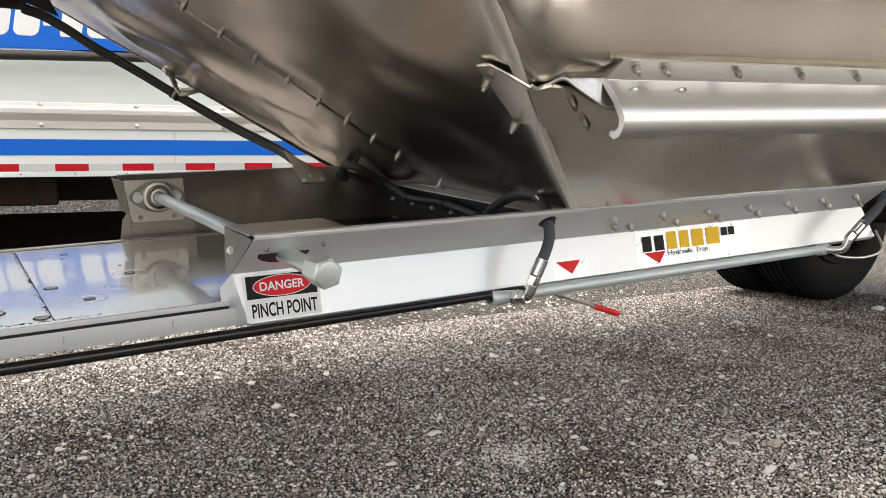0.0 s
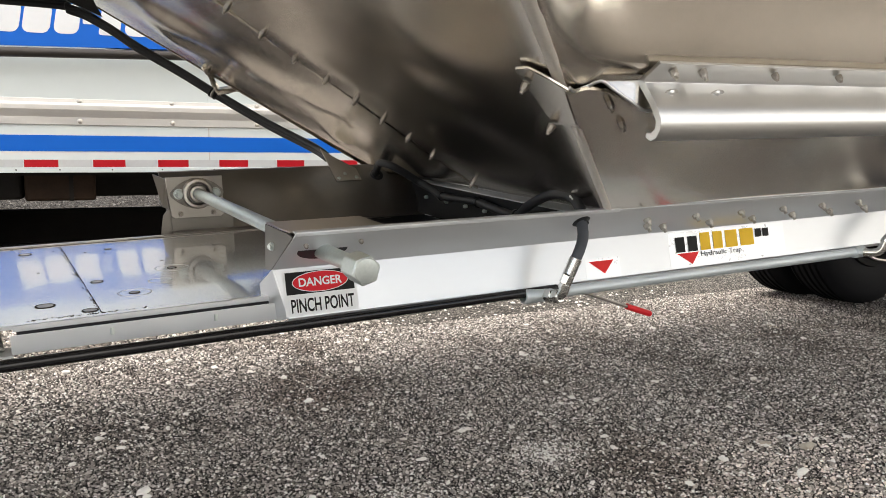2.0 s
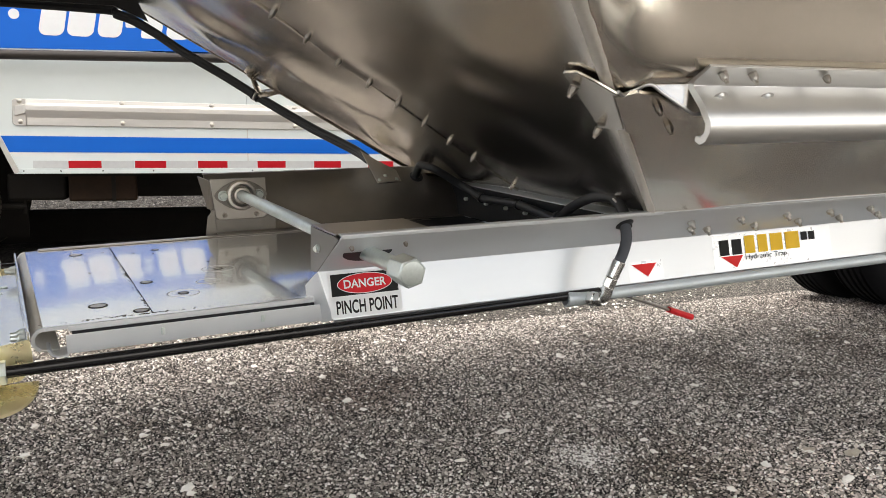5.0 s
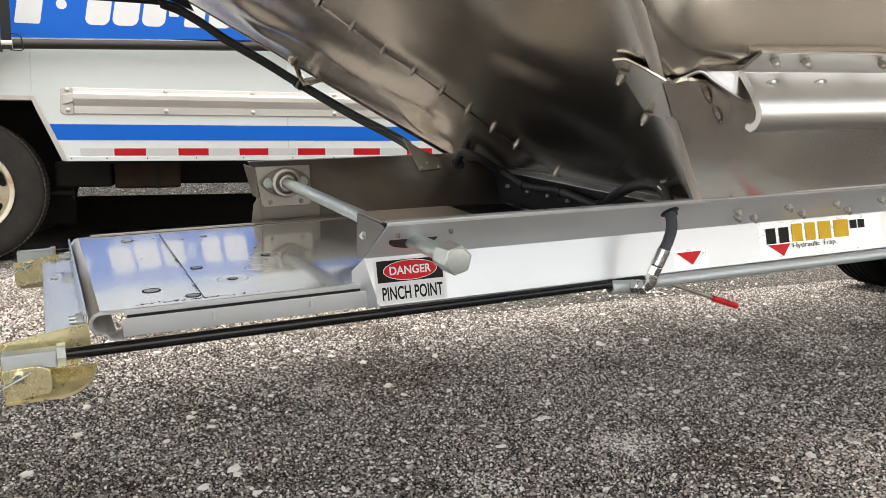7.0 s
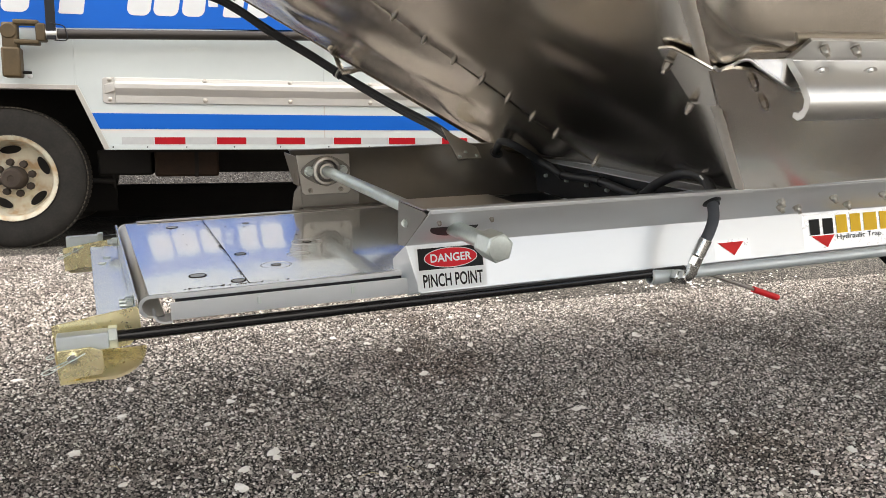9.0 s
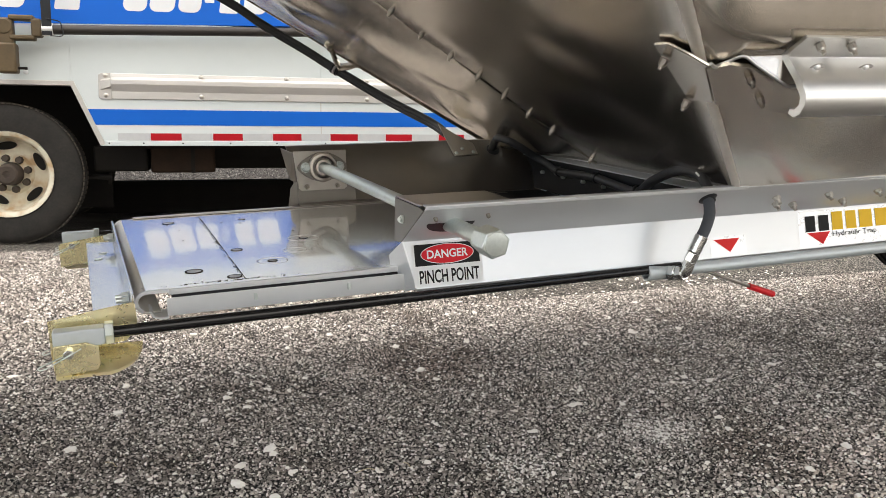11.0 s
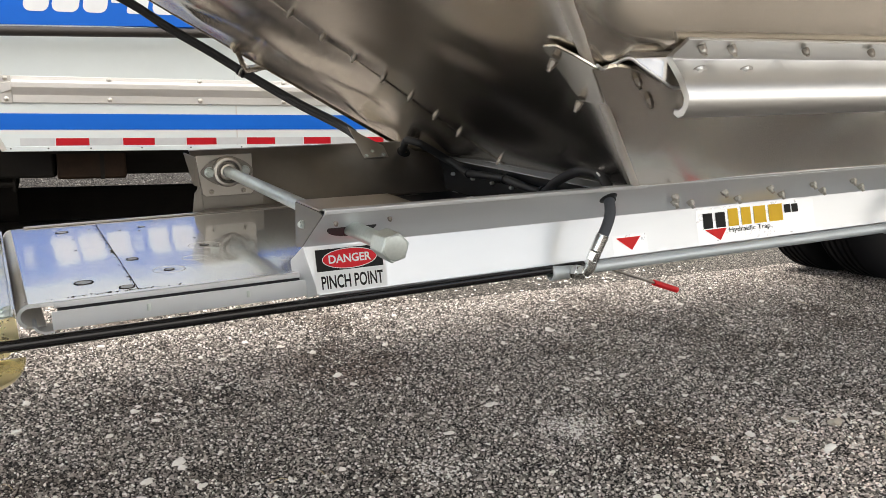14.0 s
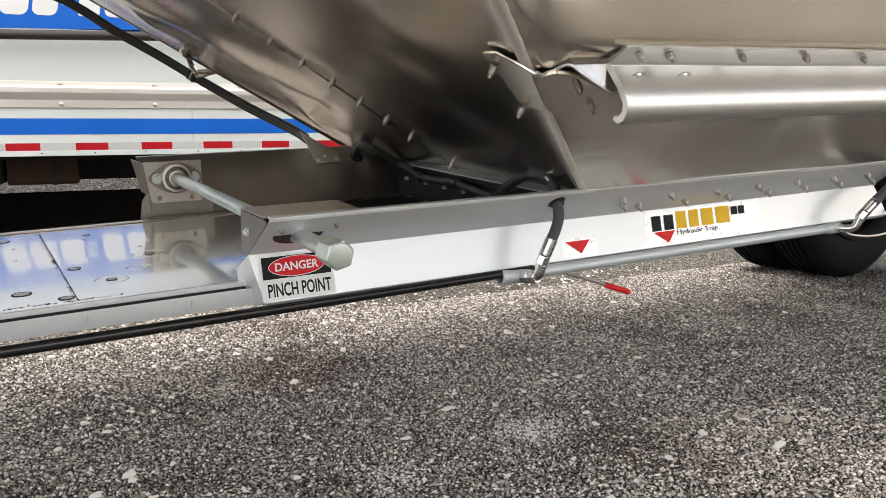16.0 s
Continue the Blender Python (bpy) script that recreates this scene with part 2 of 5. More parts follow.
def aggregate(name, stops, rough=0.75, patches=()):
    """Crushed stone: every piece takes its own grey. patches: oil stains, dusty spots and painted light and shade
    (centre, inner and outer reach, tint).
    """
    m = bpy.data.materials.new(name)
    m.use_nodes = True
    n, l = m.node_tree.nodes, m.node_tree.links
    b = n["Principled BSDF"]
    geo = n.new("ShaderNodeNewGeometry")
    ramp = n.new("ShaderNodeValToRGB")
    e = ramp.color_ramp.elements
    e[0].position, e[0].color = stops[0][0], (*stops[0][1], 1)
    e[1].position, e[1].color = stops[-1][0], (*stops[-1][1], 1)
    for p, c in stops[1:-1]:
        e.new(p).color = (*c, 1)
    l.new(geo.outputs["Random Per Island"], ramp.inputs["Fac"])
    co = n.new("ShaderNodeTexCoord")
    t = n.new("ShaderNodeTexNoise")
    t.inputs["Scale"].default_value, t.inputs["Detail"].default_value = 260, 4
    l.new(co.outputs["Object"], t.inputs["Vector"])
    mr = n.new("ShaderNodeMapRange")
    mr.inputs["To Min"].default_value, mr.inputs["To Max"].default_value = 0.6, 1.35
    l.new(t.outputs["Fac"], mr.inputs["Value"])
    mul = n.new("ShaderNodeMix")
    mul.data_type, mul.blend_type = "RGBA", "MULTIPLY"
    mul.inputs["Factor"].default_value = 1.0
    l.new(ramp.outputs["Color"], mul.inputs["A"])
    l.new(mr.outputs["Result"], mul.inputs["B"])
    # oil and dust stains a hand's width to a metre across
    st = n.new("ShaderNodeTexNoise")
    st.inputs["Scale"].default_value, st.inputs["Detail"].default_value, st.inputs["Roughness"].default_value = 2.3, 5, 0.6
    l.new(co.outputs["Object"], st.inputs["Vector"])
    sr = n.new("ShaderNodeValToRGB")
    k = sr.color_ramp.elements
    k[0].position, k[0].color = 0.33, (0.60, 0.565, 0.54, 1)
    k[1].position, k[1].color = 0.68, (1.25, 1.25, 1.25, 1)
    k.new(0.45).color = (0.97, 0.96, 0.95, 1)
    l.new(st.outputs["Fac"], sr.inputs["Fac"])
    stain = n.new("ShaderNodeMix")
    stain.data_type, stain.blend_type = "RGBA", "MULTIPLY"
    stain.inputs["Factor"].default_value = 1.0
    l.new(mul.outputs["Result"], stain.inputs["A"])
    l.new(sr.outputs["Color"], stain.inputs["B"])
    tone = stain.outputs["Result"]
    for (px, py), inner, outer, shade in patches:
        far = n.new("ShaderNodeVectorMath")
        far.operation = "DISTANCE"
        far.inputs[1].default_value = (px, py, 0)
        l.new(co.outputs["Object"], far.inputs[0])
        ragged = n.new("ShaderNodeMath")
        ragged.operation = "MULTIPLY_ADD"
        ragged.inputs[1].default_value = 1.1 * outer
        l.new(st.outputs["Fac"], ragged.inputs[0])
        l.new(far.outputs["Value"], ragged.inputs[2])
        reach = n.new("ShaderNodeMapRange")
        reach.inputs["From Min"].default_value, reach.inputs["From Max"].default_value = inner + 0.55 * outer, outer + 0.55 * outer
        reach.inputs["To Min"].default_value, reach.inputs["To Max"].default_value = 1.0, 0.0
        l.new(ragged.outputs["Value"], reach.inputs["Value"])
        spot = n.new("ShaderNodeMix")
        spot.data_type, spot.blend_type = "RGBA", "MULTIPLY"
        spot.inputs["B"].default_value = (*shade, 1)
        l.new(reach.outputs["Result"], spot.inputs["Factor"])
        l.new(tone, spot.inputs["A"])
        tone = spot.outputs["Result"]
    l.new(tone, b.inputs["Base Color"])
    b.inputs["Roughness"].default_value = rough
    b.inputs["Specular IOR Level"].default_value = 0.12
    return m


def asphalt():
    """Coarse worn asphalt: crushed stone cells in dark bitumen, with pale dusty patches."""
    m = bpy.data.materials.new("coarse_asphalt")
    m.use_nodes = True
    n, l = m.node_tree.nodes, m.node_tree.links
    b = n["Principled BSDF"]
    co = n.new("ShaderNodeTexCoord")
    v = n.new("ShaderNodeTexVoronoi")
    v.inputs["Scale"].default_value = 120
    l.new(co.outputs["Object"], v.inputs["Vector"])
    sep = n.new("ShaderNodeSeparateColor")
    l.new(v.outputs["Color"], sep.inputs["Color"])
    ramp = n.new("ShaderNodeValToRGB")
    e = ramp.color_ramp.elements
    e[0].position, e[0].color = 0.0, (0.028, 0.026, 0.024, 1)
    e[1].position, e[1].color = 1.0, (0.70, 0.655, 0.59, 1)
    e.new(0.5).color = (0.25, 0.226, 0.20, 1)
    e.new(0.86).color = (0.47, 0.43, 0.38, 1)
    l.new(sep.outputs["Red"], ramp.inputs["Fac"])
    edge = n.new("ShaderNodeMapRange")
    edge.inputs["From Min"].default_value, edge.inputs["From Max"].default_value = 0.25, 0.6
    edge.inputs["To Min"].default_value, edge.inputs["To Max"].default_value = 1.0, 0.1
    l.new(v.outputs["Distance"], edge.inputs["Value"])
    dust = n.new("ShaderNodeTexNoise")
    dust.inputs["Scale"].default_value, dust.inputs["Detail"].default_value, dust.inputs["Roughness"].default_value = 1.6, 9, 0.68
    l.new(co.outputs["Object"], dust.inputs["Vector"])
    dr = n.new("ShaderNodeMapRange")
    dr.inputs["From Min"].default_value, dr.inputs["From Max"].default_value = 0.35, 0.7
    dr.inputs["To Min"].default_value, dr.inputs["To Max"].default_value = 0.75, 1.15
    l.new(dust.outputs["Fac"], dr.inputs["Value"])
    m1 = n.new("ShaderNodeMix")
    m1.data_type, m1.blend_type = "RGBA", "MULTIPLY"
    m1.inputs["Factor"].default_value = 1.0
    l.new(ramp.outputs["Color"], m1.inputs["A"])
    l.new(edge.outputs["Result"], m1.inputs["B"])
    m2 = n.new("ShaderNodeMix")
    m2.data_type, m2.blend_type = "RGBA", "MULTIPLY"
    m2.inputs["Factor"].default_value = 1.0
    l.new(m1.outputs["Result"], m2.inputs["A"])
    l.new(dr.outputs["Result"], m2.inputs["B"])
    l.new(m2.outputs["Result"], b.inputs["Base Color"])
    b.inputs["Roughness"].default_value = 0.85
    b.inputs["Specular IOR Level"].default_value = 0.12
    bp = n.new("ShaderNodeBump")
    bp.inputs["Strength"].default_value, bp.inputs["Distance"].default_value, bp.invert = 0.9, 0.004, True
    l.new(v.outputs["Distance"], bp.inputs["Height"])
    l.new(bp.outputs["Normal"], b.inputs["Normal"])
    return m


ASPHALT = asphalt()
# oil stains; the pale spot and the tyre-side one also paint light and shade
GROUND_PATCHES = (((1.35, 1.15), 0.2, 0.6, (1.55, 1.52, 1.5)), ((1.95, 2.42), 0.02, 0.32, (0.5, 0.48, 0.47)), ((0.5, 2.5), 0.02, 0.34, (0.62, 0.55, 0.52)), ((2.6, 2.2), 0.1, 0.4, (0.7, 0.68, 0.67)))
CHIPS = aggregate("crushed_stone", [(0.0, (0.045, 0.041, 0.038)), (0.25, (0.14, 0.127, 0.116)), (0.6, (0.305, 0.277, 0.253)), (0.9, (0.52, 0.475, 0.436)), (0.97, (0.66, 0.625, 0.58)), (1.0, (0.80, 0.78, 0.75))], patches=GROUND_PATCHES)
# dark yard gravel, part of its shade painted into the stone colour
SHADED_GRAVEL = aggregate("shaded_yard_gravel", [(0.0, (0.006, 0.0055, 0.005)), (0.5, (0.035, 0.0325, 0.03)), (0.9, (0.07, 0.065, 0.06)), (1.0, (0.17, 0.165, 0.155))])
BITUMEN = pbr("dark_bitumen", (0.009, 0.0085, 0.008), (0.005, 0.0045, 0.004), 0.8, 0.9, 0.0, 30.0, spec=0.1)
TAN_STONE = pbr("tan_sandstone", (0.56, 0.51, 0.43), (0.36, 0.31, 0.24), 0.8, 0.9, 0.0, 30.0, bump=0.002, bump_scale=90)
STRAW = pbr("dry_straw", (0.55, 0.47, 0.30), (0.42, 0.34, 0.2), 0.7, 0.8, 0.0, 60.0)
PALE_STONE = pbr("pale_limestone", (0.90, 0.88, 0.84), (0.72, 0.69, 0.64), 0.8, 0.9, 0.0, 40.0, bump=0.002, bump_scale=80)

# ---- building helpers ----
SLOPE, ROLL = radians(1.84), radians(4.47)
# The trailer stands slightly nose-down and leaning: its own axes, with the fold of the near rail at y = z = 0.
TRAILER = Matrix.Translation((0.5, 1.201, 0.632)) @ Matrix.Rotation(-SLOPE, 4, "Y") @ Matrix.Rotation(ROLL, 4, "X") @ Matrix.Translation((-0.5, 0, 0))
# The parked truck: x along its side, y across it, side panel at y = 0.
TRUCK = Matrix.Rotation(radians(-5), 4, "Z") @ Matrix.Translation((0, 6.42, 0))


def thing(name, at, label, category, group="", kind=""):
    """An Empty at the base of a thing, to carry its parts."""
    ob = new(name)
    ob.empty_display_size = 0.05
    ob.location = at
    return tagged(ob, label, category, group, kind)


def part(name, bm, material, parent=None, label="", frame_of=TRAILER, bevel=0.0, angle=35):
    """One mesh object under a thing or under a part; its vertices are given in the axes of the trailer or the truck."""
    bmesh.ops.recalc_face_normals(bm, faces=bm.faces)
    bm.transform(frame_of)
    me = bpy.data.meshes.new(name)
    bm.to_mesh(me)
    bm.free()
    me.materials.append(material)
    for p in me.polygons:
        p.use_smooth = True
    me.set_sharp_from_angle(angle=radians(angle))
    ob = new(name, me)
    if parent:
        up, at = parent, Vector((0, 0, 0))
        while up:
            at += up.location
            up = up.parent
        me.transform(Matrix.Translation(-at))
        ob.parent = parent
    if bevel:
        b = ob.modifiers.new("edge", "BEVEL")
        b.width, b.segments, b.limit_method, b.angle_limit = bevel, 2, "ANGLE", radians(40)
    if label:
        ob["label"] = label
    return ob


def poly_prism(pts, vec, bm=None):
    """A flat outline of 3D points, thickened by vec."""
    bm = bm or bmesh.new()
    a = [bm.verts.new(p) for p in pts]
    b = [bm.verts.new(Vector(p) + Vector(vec)) for p in pts]
    bm.faces.new(a)
    bm.faces.new(b[::-1])
    for i in range(len(a)):
        j = (i + 1) % len(a)
        bm.faces.new((a[i], b[i], b[j], a[j]))
    return bm


def box(x0, x1, y0, y1, z0, z1, bm=None):
    return poly_prism([(x0, y0, z0), (x1, y0, z0), (x1, y1, z0), (x0, y1, z0)], (0, 0, z1 - z0), bm)


def strip(pts, x0, x1, thick, bm=None, shear=None):
    """A folded sheet: an open line of (y, z) points with thickness to its left, drawn along x. shear(i): shift of the ends."""
    bm = bm or bmesh.new()
    n = len(pts)
    off = []
    for i in range(n):
        d = Vector((0, 0))
        if i:
            d += (Vector(pts[i]) - Vector(pts[i - 1])).normalized()
        if i < n - 1:
            d += (Vector(pts[i + 1]) - Vector(pts[i])).normalized()
        d.normalize()
        off.append(Vector(pts[i]) + Vector((-d.y, d.x)) * thick)
    ring = [*[Vector(p) for p in pts], *off[::-1]]
    ends = []
    for k, x in enumerate((x0, x1)):
        ends.append([bm.verts.new((x + (shear[k][min(i, 2 * n - 1 - i)] if shear else 0), p.x, p.y)) for i, p in enumerate(ring)])
    m = len(ring)
    for i in range(m):
        j = (i + 1) % m
        bm.faces.new((ends[0][i], ends[0][j], ends[1][j], ends[1][i]))
    for k in (0, 1):
        for i in range(n - 1):
            bm.faces.new((ends[k][i], ends[k][i + 1], ends[k][m - 2 - i], ends[k][m - 1 - i]))
    return bm


def cyl(a, b, r, bm=None, n=20, r2=None, turn=0.0):
    bm = bm or bmesh.new()
    a, b = Vector(a), Vector(b)
    q = (b - a).to_track_quat("Z", "Y").to_matrix()
    rings = []
    for p, rad in ((a, r), (b, r if r2 is None else r2)):
        rings.append([bm.verts.new(p + q @ Vector((rad * math.cos(2 * math.pi * (i + turn) / n), rad * math.sin(2 * math.pi * (i + turn) / n), 0))) for i in range(n)])
    bm.faces.new(rings[0][::-1])
    bm.faces.new(rings[1])
    for i in range(n):
        j = (i + 1) % n
        bm.faces.new((rings[0][i], rings[0][j], rings[1][j], rings[1][i]))
    return bm


def smooth_line(pts, steps=8):
    """A Catmull-Rom line through the points."""
    p = [Vector(q) for q in pts]
    p = [2 * p[0] - p[1], *p, 2 * p[-1] - p[-2]]
    out = []
    for i in range(1, len(p) - 2):
        for s in range(steps):
            t = s / steps
            out.append(0.5 * (2 * p[i] + (p[i + 1] - p[i - 1]) * t + (2 * p[i - 1] - 5 * p[i] + 4 * p[i + 1] - p[i + 2]) * t * t + (3 * p[i] - p[i - 1] - 3 * p[i + 1] + p[i + 2]) * t ** 3))
    return [*out, p[-2]]


def tube(pts, r, bm=None, n=14, steps=8, flat=1.0):
    bm = bm or bmesh.new()
    line = smooth_line(pts, steps) if steps else [Vector(p) for p in pts]
    rings, side = [], None
    for i, p in enumerate(line):
        d = (line[min(i + 1, len(line) - 1)] - line[max(i - 1, 0)]).normalized()
        side = (side - d * side.dot(d)).normalized() if side else d.orthogonal().normalized()
        up = d.cross(side)
        rings.append([bm.verts.new(p + r * (math.cos(2 * math.pi * k / n) * side + flat * math.sin(2 * math.pi * k / n) * up)) for k in range(n)])
    for a, b in zip(rings, rings[1:]):
        for k in range(n):
            j = (k + 1) % n
            bm.faces.new((a[k], a[j], b[j], b[k]))
    bm.faces.new(rings[0][::-1])
    bm.faces.new(rings[-1])
    return bm


def bolt_mesh(at, way, size=0.0127, stud=0.012, washer=True):
    """A lock nut on a washer with its stud end: size across the flats."""
    at, way = Vector(at), Vector(way).normalized()
    bm = bmesh.new()
    if washer:
        cyl(at, at + way * 0.0012, size * 0.66, bm, 16)
    cyl(at + way * 0.0016, at + way * 0.0080, size * 0.577, bm, 6)
    cyl(at + way * 0.0080, at + way * 0.0105, size * 0.52, bm, 12, size * 0.44)
    cyl(at + way * 0.0105, at + way * (0.0105 + stud * 0.5), size * 0.30, bm, 10)
    return bm


def lathe(profile, centre, axis, n=48, bm=None):
    """Turns a closed outline of (radius, distance along the axis) round the axis."""
    bm = bm or bmesh.new()
    c, ax = Vector(centre), Vector(axis).normalized()
    q = ax.to_track_quat("Z", "Y").to_matrix()
    rings = []
    for i in range(n):
        a = 2 * math.pi * i / n
        rings.append([bm.verts.new(c + q @ Vector((r * math.cos(a), r * math.sin(a), h))) for r, h in profile])
    m = len(profile)
    for i in range(n):
        a, b = rings[i], rings[(i + 1) % n]
        for k in range(m):
            j = (k + 1) % m
            if profile[k][0] < 1e-6 and profile[j][0] < 1e-6:
                continue
            try:
                bm.faces.new((a[k], a[j], b[j], b[k]))
            except ValueError:
                pass
    bmesh.ops.remove_doubles(bm, verts=bm.verts, dist=1e-6)
    return bm


def lettering(words, origin, right, up, width, height, bold=0.0):
    """Words as a thin mesh, stretched to width and height, in the built-in font."""
    cu = bpy.data.curves.new("words", "FONT")
    cu.body, cu.fill_mode, cu.resolution_u, cu.offset = words, "FRONT", 4, bold
    tmp = bpy.data.objects.new("words", cu)
    scene.collection.objects.link(tmp)
    me = bpy.data.meshes.new_from_object(tmp.evaluated_get(bpy.context.evaluated_depsgraph_get()))
    bpy.data.objects.remove(tmp)
    xs, ys = [v.co.x for v in me.vertices], [v.co.y for v in me.vertices]
    x0, x1, y0, y1 = min(xs), max(xs), min(ys), max(ys)
    bm = bmesh.new()
    bm.from_mesh(me)
    bpy.data.meshes.remove(me)
    o, r, u = Vector(origin), Vector(right).normalized(), Vector(up).normalized()
    for v in bm.verts:
        v.co = o + r * ((v.co.x - x0) / (x1 - x0) * width) + u * ((v.co.y - y0) / (y1 - y0) * height)
    return bm


def disc(centre, right, up, rx, ry, n=40, vec=None):
    c, r, u = Vector(centre), Vector(right).normalized(), Vector(up).normalized()
    pts = [c + r * rx * math.cos(2 * math.pi * i / n) + u * ry * math.sin(2 * math.pi * i / n) for i in range(n)]
    return poly_prism(pts, vec or r.cross(u) * 0.0003)

# ---- ground ----
bm = bmesh.new()
GR = 400
vs = [bm.verts.new((x, y, 0)) for x, y in ((-GR, -GR), (GR, -GR), (GR, GR), (-GR, GR))]
bm.faces.new(vs)
ground = part("ground", bm, ASPHALT, frame_of=Matrix.Identity(4))
tagged(ground, "coarse grey worn asphalt strewn with crushed stone", "ground", kind="structure")

binder = part("pavement", poly_prism([(-1.3, 2.25, 0), (1.2, 0.95, 0), (3.09, 0.95, 0), (3.09, 1.95, 0), (4.2, 1.95, 0), (4.2, 3.41, 0), (1.21, 3.41, 0), (1.21, 6.1, 0), (-2.1, 6.1, 0), (-2.1, 3.41, 0), (-1.3, 3.41, 0)], (0, 0, 0.0012)), BITUMEN, frame_of=Matrix.Identity(4))
tagged(binder, "dark bitumen binder between the stones of the asphalt", "pavement", kind="structure")

# ---- hopper ----
hopper = thing("grain_hopper", TRAILER @ Vector((0.6, 0.4, 0.06)), "brushed stainless steel sloping grain hopper of a trailer", "hopper")
HT = 0.0025
SEAM_A, SEAM_B = Vector((0.641, 0.490, 0.047)), Vector((-1.0, 0.115, 1.017))
NEAR_A, NEAR_B = Vector((0.584, -0.062, 0.0616)), Vector((-0.282, -0.85, 0.554))
FAR_A, FAR_B = Vector((0.549, 0.889, 0.053)), Vector((-0.36, 2.03, 0.76))


def skin(name, pts, vec, material, parent, label=""):
    return part(name, poly_prism(pts, vec), material, parent, label)


OUTWARD = Vector((-0.51, 0.04, -0.86))
SIDE_OUT = Vector((0, -0.53, -0.848))


def dented(q, out, dents, amp):
    """Shifts a place on a sheet by its slow waves and its dents: (centre, radius, depth)."""
    h = amp * noise.noise(q * 3.4 + Vector((3.1, 0.4, 7.7))) + 0.12 * amp * noise.noise(q * 9)
    for c, r, d in dents:
        h += d * math.exp(-((q - Vector(c)).length / r) ** 2)
    return q + out * h


def sheet(name, rows, label=""):
    """A thin smooth sheet through rows of points."""
    bm = bmesh.new()
    grid = [[bm.verts.new(q) for q in row] for row in rows]
    for a, c in zip(grid, grid[1:]):
        for k in range(len(a) - 1):
            bm.faces.new((a[k], a[k + 1], c[k + 1], c[k]))
    ob = part(name, bm, STEEL, hopper, label, angle=75)
    ob.modifiers.new("sheet", "SOLIDIFY").thickness = 0.0015
    return ob


def line(a, b, t):
    return a * (1 - t) + b * t


# front slope, near half: one sheet that folds round the corner into the side
SEAM_T, FAR_T = 0.562, 0.61
FOLD = Vector((0.007, 0, 0))
NEAR_DENTS = (((0.16, 0.28, 0.33), 0.11, 0.007), ((0.20, -0.13, 0.29), 0.07, -0.005), ((0.10, -0.24, 0.33), 0.10, 0.006), ((0.36, 0.05, 0.19), 0.12, -0.006), ((0.45, 0.30, 0.14), 0.09, 0.004))
rows = []
for i in range(61):
    v = i / 60
    s, e = line(SEAM_A, SEAM_A + (SEAM_B - SEAM_A) * SEAM_T, v), line(NEAR_A, NEAR_B, v)
    w = (s - e).normalized()
    a, c = e + w * 0.062, e + FOLD
    row = []
    for k in range(41):
        u = k / 40
        row.append(dented(line(s, a, u), OUTWARD, NEAR_DENTS, 0.0035 * math.sin(math.pi * u) ** 0.5))
    for k in range(1, 9):
        t = k / 8
        row.append((1 - t) ** 2 * a + 2 * t * (1 - t) * e + t * t * c)
    rows.append(row)
front_near = sheet("front_sheet", rows)
skin("front_sheet", [SEAM_A + (SEAM_B - SEAM_A) * SEAM_T, NEAR_B, (-1.0, -0.85, 0.985), SEAM_B], -OUTWARD * HT, STEEL, hopper)
# worn pale edge along the corner, uneven in width; its highlight is painted in
part("weld_highlight_bead", tube([line(NEAR_A, NEAR_B, k / 120) + (SEAM_A - NEAR_A).normalized() * (0.0045 + 0.0008 * noise.noise(Vector((k * 0.31, 0, 0)))) + FOLD * 0.6 + Vector((0.0017, 0.0014, 0.0056)) + Vector((0.0, -0.0006, 0.0002)) * (1 + 0.35 * noise.noise(Vector((k * 0.5, 3, 0)))) for k in range(121)], 0.0100, n=24, steps=0), WELD_HIGHLIGHT, hopper, "pale ground weld along the corner with its highlight painted in")
# front slope, far half, with its buckled free edge
FAR_DENTS = (((-0.03, 0.95, 0.40), 0.10, 0.020), ((0.08, 0.98, 0.33), 0.07, -0.012), ((0.16, 0.80, 0.29), 0.08, 0.010), ((0.43, 0.85, 0.13), 0.05, 0.024), ((0.36, 0.72, 0.19), 0.05, -0.010), ((0.30, 0.68, 0.21), 0.06, 0.010), ((0.05, 1.15, 0.38), 0.06, 0.016))
rows = []
for i in range(61):
    v = i / 60
    s, e = line(SEAM_A, SEAM_A + (SEAM_B - SEAM_A) * FAR_T, v) + Vector((0, 0.0005, 0)), line(FAR_A, FAR_B, v)
    w = (s - e).normalized()
    a, m, c = e + w * 0.07, e - Vector((0, 0.002, 0.002)), e + Vector((0.02, 0.008, 0.03))
    row = [dented(line(s, a, k / 36), OUTWARD, FAR_DENTS, 0.006 * math.sin(math.pi * k / 36) ** 0.5 + 0.001) if k else s for k in range(37)]
    row += [(1 - t) ** 2 * row[-1] + 2 * t * (1 - t) * m + t * t * c for t in [k / 8 for k in range(1, 9)]]
    rows.append(row)
front_far = sheet("front_sheet", rows)
skin("front_sheet", [SEAM_A + (SEAM_B - SEAM_A) * FAR_T, SEAM_B, (-1.0, 1.85, 1.09), FAR_B], -OUTWARD * HT, STEEL, hopper)


